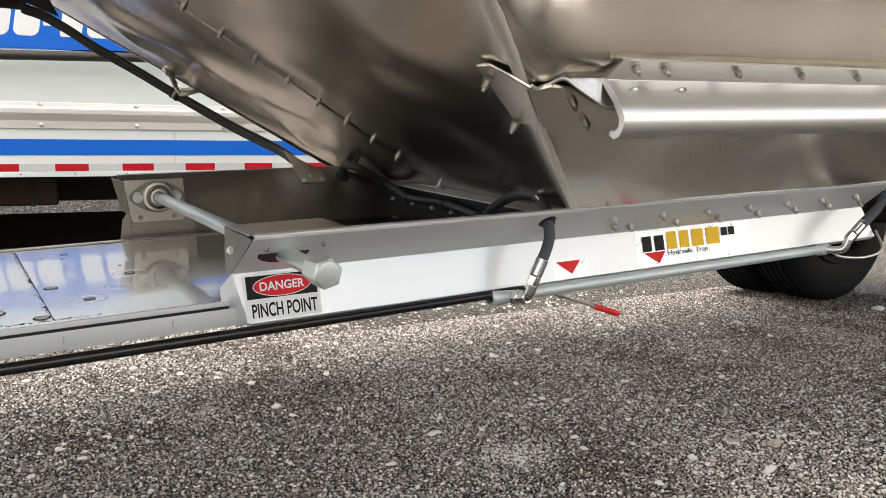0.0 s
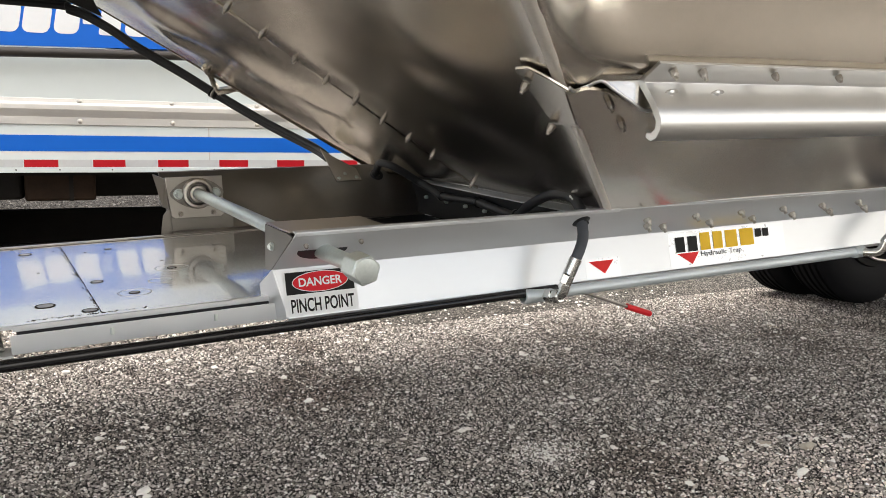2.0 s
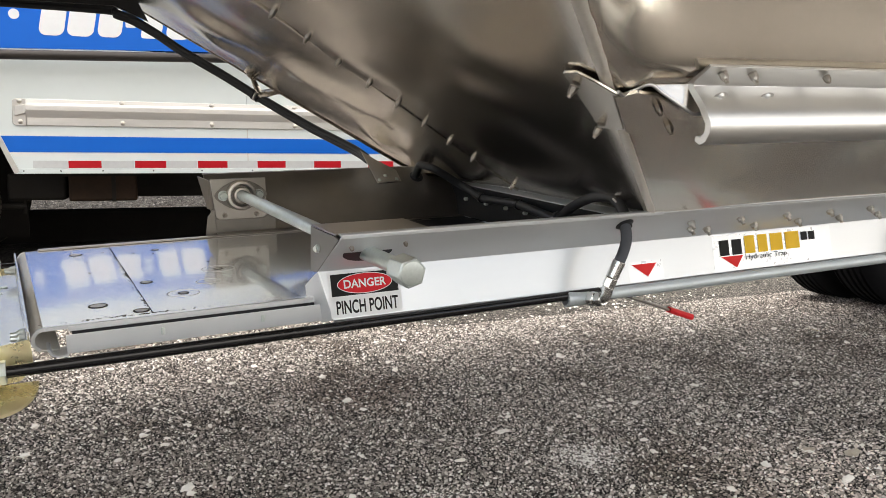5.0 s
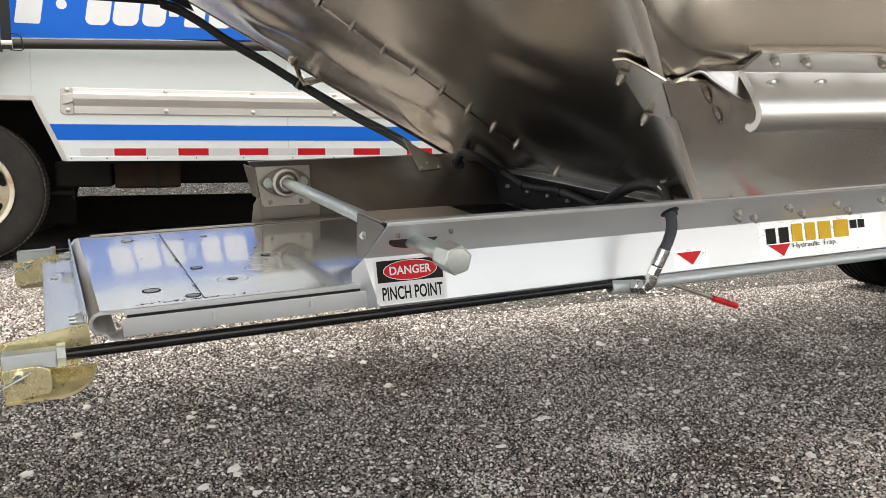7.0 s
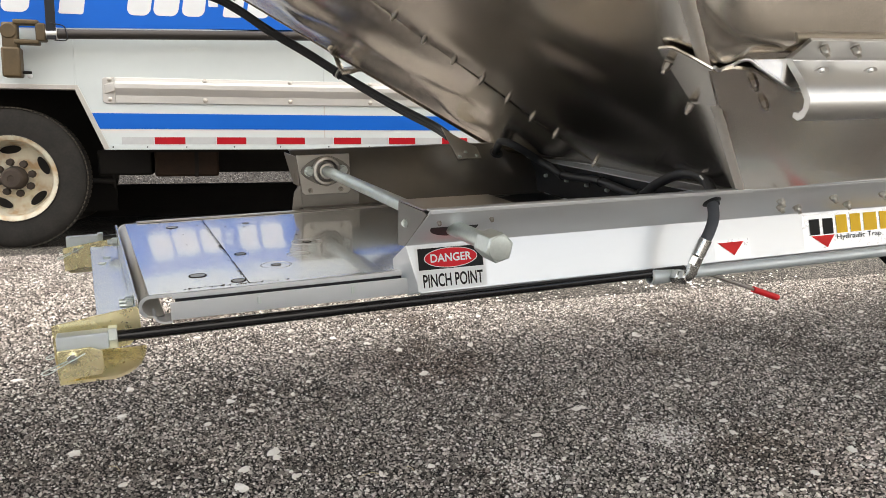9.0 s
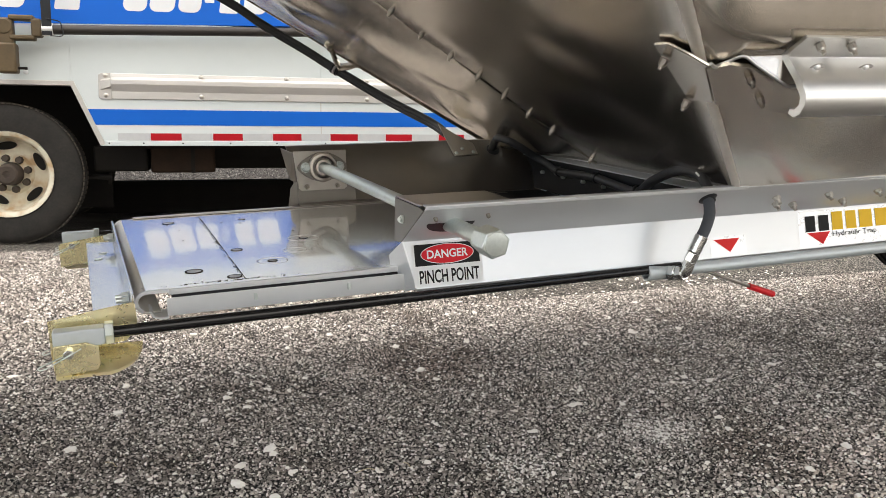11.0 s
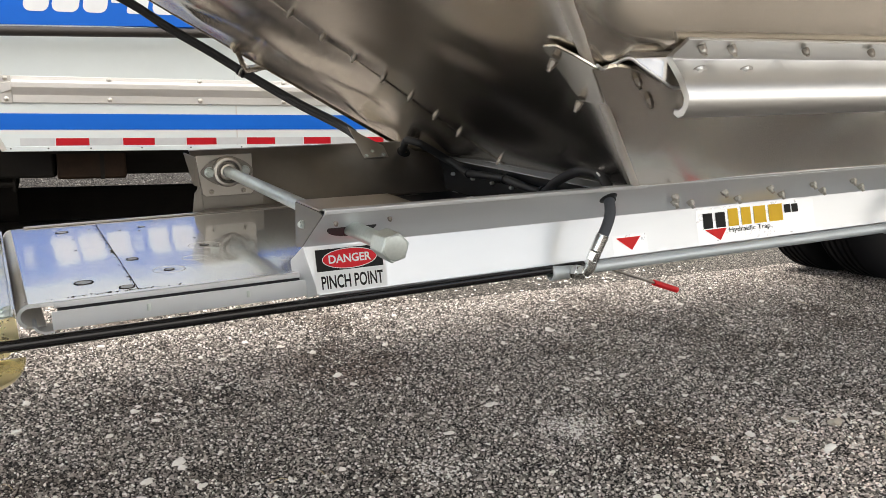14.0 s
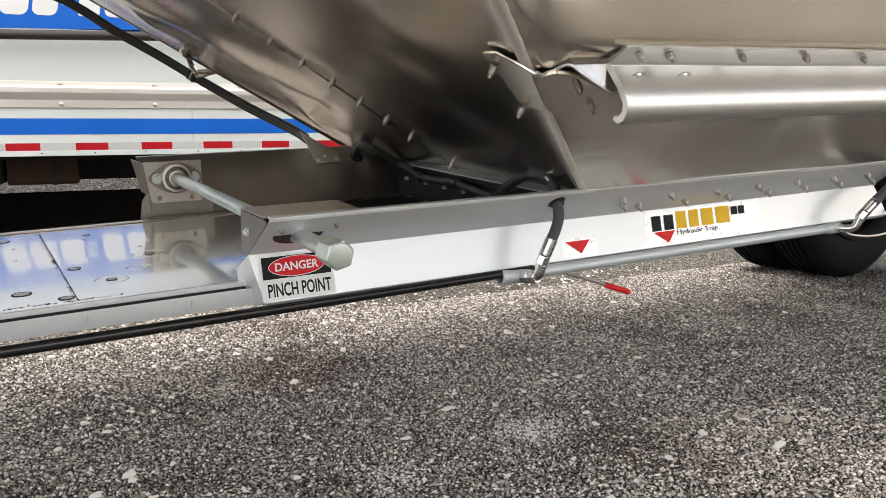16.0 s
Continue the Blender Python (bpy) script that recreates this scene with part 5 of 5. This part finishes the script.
tpart("box_roof", poly_prism([(-4.0, 0.0, 3.122), (-4.0, 0.6, 3.17), (-4.0, 1.2, 3.19), (-4.0, 1.8, 3.17), (-4.0, 2.43, 3.122)], (8.2, 0, 0)), TRUCK_WHITE)
tpart("box_end", box(4.15, 4.2, 0.05, 2.38, 0.727, 3.12), TRUCK_WHITE)
tpart("box_front", box(-4.0, -3.95, 0.05, 2.38, 1.19, 3.12), TRUCK_WHITE)
tpart("floor", box(-3.9, 4.1, 0.05, 2.38, 1.22, 1.30), UNDER)
tpart("skirt", box(-1.1, 4.1, 0.09, 0.12, 0.70, 1.22), UNDER)
tpart("arch_liner", poly_prism([(-3.2, 0.9, 0.2), (-1.15, 0.9, 0.2), (-1.15, 0.9, 1.2), (-3.2, 0.9, 1.2)], (0, 0.03, 0)), UNDER)
tpart("chassis_rail", box(-3.9, 4.1, 0.75, 0.83, 0.62, 0.88), UNDER)
tpart("chassis_rail", box(-3.9, 4.1, 1.60, 1.68, 0.62, 0.88), UNDER)
tank = tpart("tank", box(-0.80, -0.315, 0.22, 0.60, 0.51, 0.74), TANK, label="rusty brown tank", bevel=0.02)
tpart("tank_strap", box(-0.50, -0.47, 0.21, 0.61, 0.505, 0.745), UNDER, tank)
tpart("tank", box(-1.22, -0.82, 0.30, 0.70, 0.52, 0.72), UNDER, bevel=0.02)
tpart("hanger", cyl((-1.30, 0.35, 0.475), (-1.10, 0.35, 0.475), 0.022), UNDER)
tpart("hanger", cyl((-1.11, 0.35, 0.42), (-1.11, 0.35, 0.60), 0.016), UNDER)


def wheel(parent, cx, cy, r, width, rim, face, rubber, paint, tp, dish=0.06, groove=5, lugs=84):
    """A tyre with grooved tread and lugs, a dished disc wheel, hub and nuts. face: -1 looks along -y."""
    w = [(rim, 0.0), (rim + 0.010, 0.012), (rim + 0.05, 0.004), (r - 0.06, 0.006), (r - 0.022, 0.022), (r - 0.006, 0.040)]
    for g in range(groove):
        a = 0.040 + (width - 0.08) * (g + 0.35) / groove
        b = 0.040 + (width - 0.08) * (g + 0.60) / groove
        w += [(r, a - 0.004), (r - 0.012, a), (r - 0.012, b), (r, b + 0.004)]
    w += [(r - 0.006, width - 0.04), (r - 0.03, width - 0.015), (r - 0.08, width), (rim, width)]
    ty = tp("tyre", lathe(w, (cx, cy, r), (0, -face, 0), 96), rubber, parent, "black rubber tyre")
    bm = bmesh.new()
    for k in range(lugs):
        a = 2 * math.pi * k / lugs
        for h in (0.030, width - 0.045):
            o = Vector((cx + (r - 0.008) * math.sin(a), cy - face * (h + 0.006), r + (r - 0.008) * math.cos(a)))
            t = Vector((math.cos(a), 0, -math.sin(a)))
            u = Vector((math.sin(a), 0, math.cos(a)))
            s = Vector((0, -face, 0))
            poly_prism([o - t * 0.014 - s * 0.016, o + t * 0.011 - s * 0.016, o + t * 0.014 + s * 0.018, o - t * 0.011 + s * 0.018], u * 0.0095, bm)
    if lugs:
        tagged(tp("tread_block", bm, TREAD_OLD, ty), kind="stuff")
    else:
        bm.free()
    d = dish
    prof = [(0.02, d + 0.02), (rim * 0.42, d + 0.02), (rim * 0.50, d + 0.05), (rim * 0.80, d + 0.06), (rim * 0.86, d + 0.03), (rim * 0.90, 0.02), (rim * 0.97, 0.004), (rim + 0.004, 0.0),
            (rim + 0.004, 0.012), (rim * 0.93, 0.03), (rim * 0.88, d + 0.08), (rim * 0.5, d + 0.08), (0.02, d + 0.06)]
    rm = tp("rim", lathe(prof, (cx, cy, r), (0, -face, 0), 64), paint, parent, "cream painted steel disc wheel with rust stains")
    for k in range(5):
        a = 2 * math.pi * (k + 0.35) / 5
        c = Vector((cx + rim * 0.68 * math.cos(a), cy - face * (d + 0.052), r + rim * 0.68 * math.sin(a)))
        # dark disc paints the shade inside the hand hole
        tp("hand_hole", disc(c, (-math.sin(a), 0, math.cos(a)), (math.cos(a), 0, math.sin(a)), 0.072, 0.030, 20, (0, face * 0.006, 0)), UNDER, rm)
    hb = tp("hub", lathe([(0, -0.012), (0.024, -0.012), (0.026, -0.02), (0.060, -0.02), (0.074, -0.008), (0.078, 0.03), (0.088, d + 0.03), (0, d + 0.03)], (cx, cy, r), (0, -face, 0), 36), HUB, parent, "rusty hub")
    for k in range(8):
        a = 2 * math.pi * (k + 0.3) / 8
        c = Vector((cx + 0.118 * math.cos(a), cy - face * (d + 0.02), r + 0.118 * math.sin(a)))
        tp("nut", cyl(c, c + Vector((0, face * 0.05, 0)), 0.029, n=8, r2=0.024), HUB, hb)


rear = tpart("wheel", cyl((-1.78, 0.20, 0.51), (-1.78, 1.0, 0.51), 0.06), UNDER)
wheel(rear, -1.775, 0.04, 0.515, 0.26, 0.308, -1, TYRE_OLD, CREAM, tpart, dish=0.12)
rear2 = tpart("wheel", cyl((-1.78, 1.0, 0.51), (-1.78, 2.2, 0.51), 0.06), UNDER)
wheel(rear2, -1.775, 2.39, 0.515, 0.26, 0.308, 1, TYRE_OLD, CREAM, tpart)

# an unseen long low body added close behind the truck to shade the ground
screen = thing("unseen_shade_body", TRUCK @ Vector((0, 4.9, 0)), "unseen dark low body added behind the box truck to shade the ground", "trailer")
tpart("body", box(-9.0, 9.5, 2.46, 7.3, 0.50, 1.85), UNDER, screen)
tpart("rear_blocker", box(-9.0, 9.5, 7.31, 7.39, 0.32, 0.62), UNDER, screen)
# black beam covers the ground and paints the deep shade below the truck
tpart("shade_beam", box(-9.0, 9.5, 2.60, 2.90, 0.0, 0.325), UNDER, screen)
tpart("blocker_leg", box(-8.6, -8.3, 2.65, 2.85, 0.325, 0.52), UNDER, screen)
tpart("blocker_leg", box(8.8, 9.1, 2.65, 2.85, 0.325, 0.52), UNDER, screen)
# dark boxes added below and beyond the truck to keep light out
for u in (-5.5, 4.8, 6.0):
    tpart("dark_blocker", box(u, u + 0.5, 0.3, 2.2, 0.0, 0.9), UNDER)
tpart("mid_blocker", box(-0.9, 4.1, 0.84, 1.59, 0.52, 0.9), UNDER)

# ---- roller tube with a universal joint on the truck's side ----
tube_y = -0.12
roller = thing("drive_tube", TRUCK @ Vector((0, tube_y, 1.55)), "dark steel drive tube with a brown universal joint", "drive tube")


def rpart(name, bm, material, parent=roller, label="", bevel=0.0):
    return part(name, bm, material, parent, label, TRUCK, bevel)


rpart("tube", cyl((-1.40, tube_y, 1.532), (4.0, tube_y, 1.532 + 0.0285 * 5.4), 0.034, n=28), PIPE, label="dark brown steel tube")
rpart("strap", box(-1.452, -1.388, tube_y - 0.04, tube_y - 0.034, 1.49, 2.1), BLACK, label="black hanger strap", bevel=0.002)
rpart("band", cyl((-1.455, tube_y, 1.532), (-1.385, tube_y, 1.534), 0.043, n=28), TRUCK_ALU, label="bright band")
rpart("wire", tube([(-1.42, tube_y - 0.05, 1.60), (-1.34, tube_y - 0.05, 1.585), (-1.325, tube_y - 0.04, 1.55), (-1.322, tube_y - 0.04, 1.49), (-1.40, tube_y - 0.04, 1.485)], 0.004, n=8), BLACK)
yoke = rpart("yoke", box(-1.52, -1.455, tube_y - 0.05, tube_y + 0.05, 1.475, 1.60), YOKE, label="brown painted yoke casting", bevel=0.012)
rpart("yoke_arm", box(-1.66, -1.50, tube_y - 0.05, tube_y + 0.05, 1.585, 1.62), YOKE, yoke, bevel=0.01)
rpart("yoke_arm", box(-1.66, -1.50, tube_y - 0.05, tube_y + 0.05, 1.452, 1.485), YOKE, yoke, bevel=0.01)
rpart("cross", lathe([(0, -0.05), (0.05, -0.05), (0.052, 0.05), (0, 0.05)], (-1.69, tube_y, 1.54), (0, -1, 0), 24), YOKE, yoke, bevel=0.006)
rpart("lower_fork", box(-1.735, -1.635, tube_y - 0.045, tube_y + 0.045, 1.38, 1.60), YOKE, yoke, bevel=0.015)
rpart("gear_stem", box(-1.742, -1.622, tube_y - 0.06, tube_y + 0.06, 1.225, 1.43), YOKE, yoke, bevel=0.014)
rpart("set_bolt", cyl((-1.622, tube_y, 1.262), (-1.565, tube_y, 1.262), 0.010, n=10), UNDER, yoke)

# ---- trailer wheels behind the trap ----
def wpart(name, bm, material, parent=None, label="", bevel=0.0, angle=35):
    return part(name, bm, material, parent, label, Matrix.Identity(4), bevel, angle)


axle_at = Vector((3.86, 2.72, 0))
duals = thing("trailer_wheels", axle_at, "black dual trailer tyres on their axle", "wheels")
axle = wpart("axle", cyl((3.86, 0.6, 0.52), (3.86, 3.4, 0.52), 0.065), UNDER, duals)
# the two nearer wheels are unseen, added to block sky light from the tyres
for cy in (0.44, 0.78, 2.72, 3.06):
    wh = wpart("wheel", cyl((3.86, cy + 0.08, 0.52), (3.86, cy + 0.2, 0.52), 0.14), UNDER, duals)
    wheel(wh, 3.86, cy, 0.52, 0.27, 0.30, -1, TYRE, UNDER, wpart, lugs=0)

# ---- loose stone on the asphalt ----
RING = [(math.cos(1.2566 * k), math.sin(1.2566 * k)) for k in range(5)]
STONE = (np.array([(x, y, -0.55) for x, y in RING] + [(0.86 * x, 0.86 * y, 0.35) for x, y in RING] + [(0.1, -0.05, 0.85)], float),
         np.array([q for k in range(5) for q in ((k, (k + 1) % 5, 5 + k), ((k + 1) % 5, 5 + (k + 1) % 5, 5 + k), (5 + k, 5 + (k + 1) % 5, 10))]))
CHIP = (np.array([(1, 0.1, -0.6), (0.1, 1, -0.6), (-1, -0.1, -0.6), (-0.1, -1, -0.6), (0.45, 0.05, 0.8), (-0.4, 0.25, 0.9), (-0.1, -0.45, 0.75)], float),
        np.array([(0, 1, 4), (1, 5, 4), (1, 2, 5), (2, 3, 6), (2, 6, 5), (3, 0, 4), (3, 4, 6), (4, 5, 6)]))


def scatter(name, pitch, x0, x1, y0, y1, size, material, label, seed, shape=CHIP, sink=0.14, flat=0.72, loose=0.42, keep=1.0):
    """Many small crushed stones in one mesh, packed side by side about a pitch apart."""
    g = np.random.default_rng(seed)
    gx, gy = np.meshgrid(np.arange(x0, x1, pitch), np.arange(y0, y1, pitch * 0.87))
    gx[1::2] += pitch / 2
    pos = np.stack([gx.ravel(), gy.ravel(), np.zeros(gx.size)], 1)
    pos[:, :2] += g.uniform(-loose, loose, (len(pos), 2)) * pitch
    pos = pos[(pos[:, 1] > 1.55 - 0.5 * pos[:, 0]) & (g.random(len(pos)) < keep)]
    n, base, faces = len(pos), shape[0], shape[1]
    s = size * np.exp(g.normal(0, 0.24, n))
    ax = np.stack([s * g.uniform(0.85, 1.4, n), s * g.uniform(0.75, 1.05, n), s * g.uniform(flat * 0.7, flat * 1.3, n)], 1)
    a = g.uniform(0, 2 * np.pi, n)
    v = (base[None] + g.uniform(-0.22, 0.22, (n, len(base), 3))) * (1 + g.uniform(-0.2, 0.2, (n, len(base), 1))) * ax[:, None]
    c, q = np.cos(a)[:, None], np.sin(a)[:, None]
    tilt = g.normal(0, 0.28, n)[:, None]
    v = np.stack([v[..., 0] * c - v[..., 1] * q, v[..., 0] * q + v[..., 1] * c, v[..., 2] + tilt * v[..., 0]], -1)
    pos[:, 2] = ax[:, 2] * sink + 0.0008 + g.normal(0, 0.0009, n)
    v = (v + pos[:, None]).reshape(-1, 3)
    f = (faces[None] + (np.arange(n) * len(base))[:, None, None]).reshape(-1)
    me = bpy.data.meshes.new(name)
    me.vertices.add(len(v))
    me.vertices.foreach_set("co", v.astype(np.float32).ravel())
    me.loops.add(len(f))
    me.loops.foreach_set("vertex_index", f.astype(np.int32))
    me.polygons.add(len(f) // 3)
    me.polygons.foreach_set("loop_start", np.arange(0, len(f), 3, dtype=np.int32))
    me.update(calc_edges=True)
    me.materials.append(material)
    return tagged(new(name, me), label, "gravel", kind="stuff")


scatter("crushed_stone", 0.0086, -0.8, 1.5, 0.95, 2.3, 0.0036, CHIPS, "grey crushed stone in worn asphalt", 3, STONE, flat=0.95)
scatter("fine_stone", 0.0085, -0.8, 1.5, 0.95, 2.3, 0.0019, CHIPS, "fine grit between the stones of worn asphalt", 13)
scatter("crushed_stone", 0.0092, -1.3, 3.12, 2.3, 3.44, 0.0039, CHIPS, "grey crushed stone in worn asphalt", 4, STONE, flat=0.9)
scatter("crushed_stone", 0.0115, 3.05, 4.25, 1.9, 3.44, 0.0054, CHIPS, "grey crushed stone round the trailer tyres", 8)
scatter("crushed_stone", 0.0088, 1.5, 3.12, 0.9, 2.3, 0.0037, CHIPS, "grey crushed stone beside the trailer", 6, STONE, flat=0.95)
scatter("crushed_stone", 0.0130, -2.15, 1.25, 3.4, 6.15, 0.0063, CHIPS, "grey crushed stone between trailer and truck", 7)
# near-black bed paints the shade between the far stones
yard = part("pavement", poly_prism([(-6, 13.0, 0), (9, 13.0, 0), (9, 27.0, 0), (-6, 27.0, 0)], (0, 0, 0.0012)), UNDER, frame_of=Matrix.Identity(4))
tagged(yard, "bed of the gravel yard behind the truck, darkened by painted shade", "pavement", kind="structure")
scatter("far_gravel", 0.055, -3.5, 7.0, 13.4, 25.0, 0.0240, SHADED_GRAVEL, "rough dark gravel behind the truck with shade painted in", 9)
scatter("pale_grit", 0.027, -0.9, 3.2, 0.95, 3.4, 0.0027, PALE_STONE, "fine pale limestone specks", 15, sink=1.1, flat=0.7, loose=2.0, keep=0.6)
scatter("pale_grit", 0.034, -0.9, 3.2, 0.95, 3.4, 0.0036, PALE_STONE, "small pale limestone chips", 25, sink=0.9, flat=0.6, loose=2.0, keep=0.45)
scatter("pale_grit", 0.05, -0.9, 3.2, 0.95, 4.4, 0.0052, PALE_STONE, "scattered pale limestone grit", 5, sink=0.6, flat=0.5, loose=2.0, keep=0.45)


def dust_patch(x, y, n, spread, seed):
    """Pale crushed dust in one spot."""
    g = np.random.default_rng(seed)
    a = scatter("pale_dust", 1.99 / math.ceil(math.sqrt(n)), -1, 1, 4, 6, 0.0026, PALE_STONE, "pale limestone dust trodden into the asphalt", seed, sink=0.75)
    n = len(a.data.vertices) // len(CHIP[0])
    co = np.empty(len(a.data.vertices) * 3, np.float32)
    a.data.vertices.foreach_get("co", co)
    co = co.reshape(n, -1, 3)
    mid = co.mean(axis=1, keepdims=True) * np.array([1, 1, 0])
    goal = np.stack([g.normal(x, spread, n), g.normal(y, spread, n), np.zeros(n)], 1)[:, None]
    co = (co - mid + goal).astype(np.float32)
    a.data.vertices.foreach_set("co", co.ravel())
    a.data.update()


dust_patch(0.887, 1.719, 560, 0.055, 21)
dust_patch(0.414, 1.628, 260, 0.05, 22)


def pebble(x, y, size, seed, stone=None):
    g = random.Random(seed)
    bm = bmesh.new()
    bmesh.ops.create_icosphere(bm, subdivisions=2, radius=1.0)
    k = Matrix.Rotation(g.uniform(0, 6.28), 4, "Z") @ Matrix.Diagonal((size * g.uniform(0.9, 1.5), size * g.uniform(0.65, 0.95), size * g.uniform(0.4, 0.6), 1))
    for v in bm.verts:
        v.co *= 1 + 0.55 * noise.noise(v.co * 1.4 + Vector((seed * 1.7, 0, 0))) + 0.25 * noise.noise(v.co * 3.1 + Vector((0, seed, 0)))
    bm.transform(k)
    zmin = min(v.co.z for v in bm.verts)
    ob = part("pebble", bm, stone or PALE_STONE, None, frame_of=Matrix.Translation((x, y, -zmin - size * 0.06)), angle=22)
    return tagged(ob, "tan sandstone pebble lying on the asphalt" if stone else "pale limestone pebble lying on the asphalt", "pebble", "pebbles on the asphalt")


KNOWN = [(-0.036, 2.449), (-0.086, 1.80), (0.562, 1.829), (1.294, 2.284), (1.187, 2.055), (1.258, 1.45), (1.442, 1.469), (-0.151, 2.454), (0.022, 2.411), (1.099, 1.735), (2.866, 2.587), (0.177, 2.857), (0.984, 2.985), (0.114, 2.917), (0.796, 2.892), (1.339, 1.773)]
for i, (x, y) in enumerate(KNOWN):
    pebble(x, y, 0.0105, i)
for i, (x, y, size, stone) in enumerate(((1.450, 1.471, 0.013, TAN_STONE), (1.522, 1.393, 0.019, TAN_STONE), (1.256, 1.441, 0.014, None), (1.358, 1.283, 0.016, None), (1.698, 1.395, 0.011, None), (1.562, 1.484, 0.008, None), (1.599, 1.485, 0.007, TAN_STONE), (1.526, 1.487, 0.006, None), (1.273, 1.535, 0.006, TAN_STONE), (1.494, 1.296, 0.009, None), (1.792, 1.725, 0.007, TAN_STONE))):
    pebble(x, y, size, 40 + i, stone)
g = random.Random(11)
for i in range(150):
    pebble(g.uniform(-0.9, 2.8), g.uniform(1.2, 4.0), abs(g.gauss(0.0066, 0.003)) + 0.003, 100 + i)
pebble(3.75, 2.42, 0.026, 77)


def straw(x0, y0, x1, y1, bow):
    mx, my = (x0 + x1) / 2 + bow, (y0 + y1) / 2 + bow
    bm = tube([(x0, y0, 0.004), (mx, my, 0.007), (x1, y1, 0.004)], 0.0009, n=6, steps=5)
    return tagged(part("straw", bm, STRAW, None, frame_of=Matrix.Identity(4)), "dry bent straw lying on the asphalt", "straw", "straws on the asphalt")


for x0, y0, x1, y1, bow in ((0.044, 1.738, 0.096, 1.742, 0.008), (-0.496, 2.021, -0.471, 1.982, 0.003), (2.843, 2.608, 2.828, 2.518, 0.0), (0.171, 1.757, 0.179, 1.725, 0.002)):
    straw(x0, y0, x1, y1, bow)
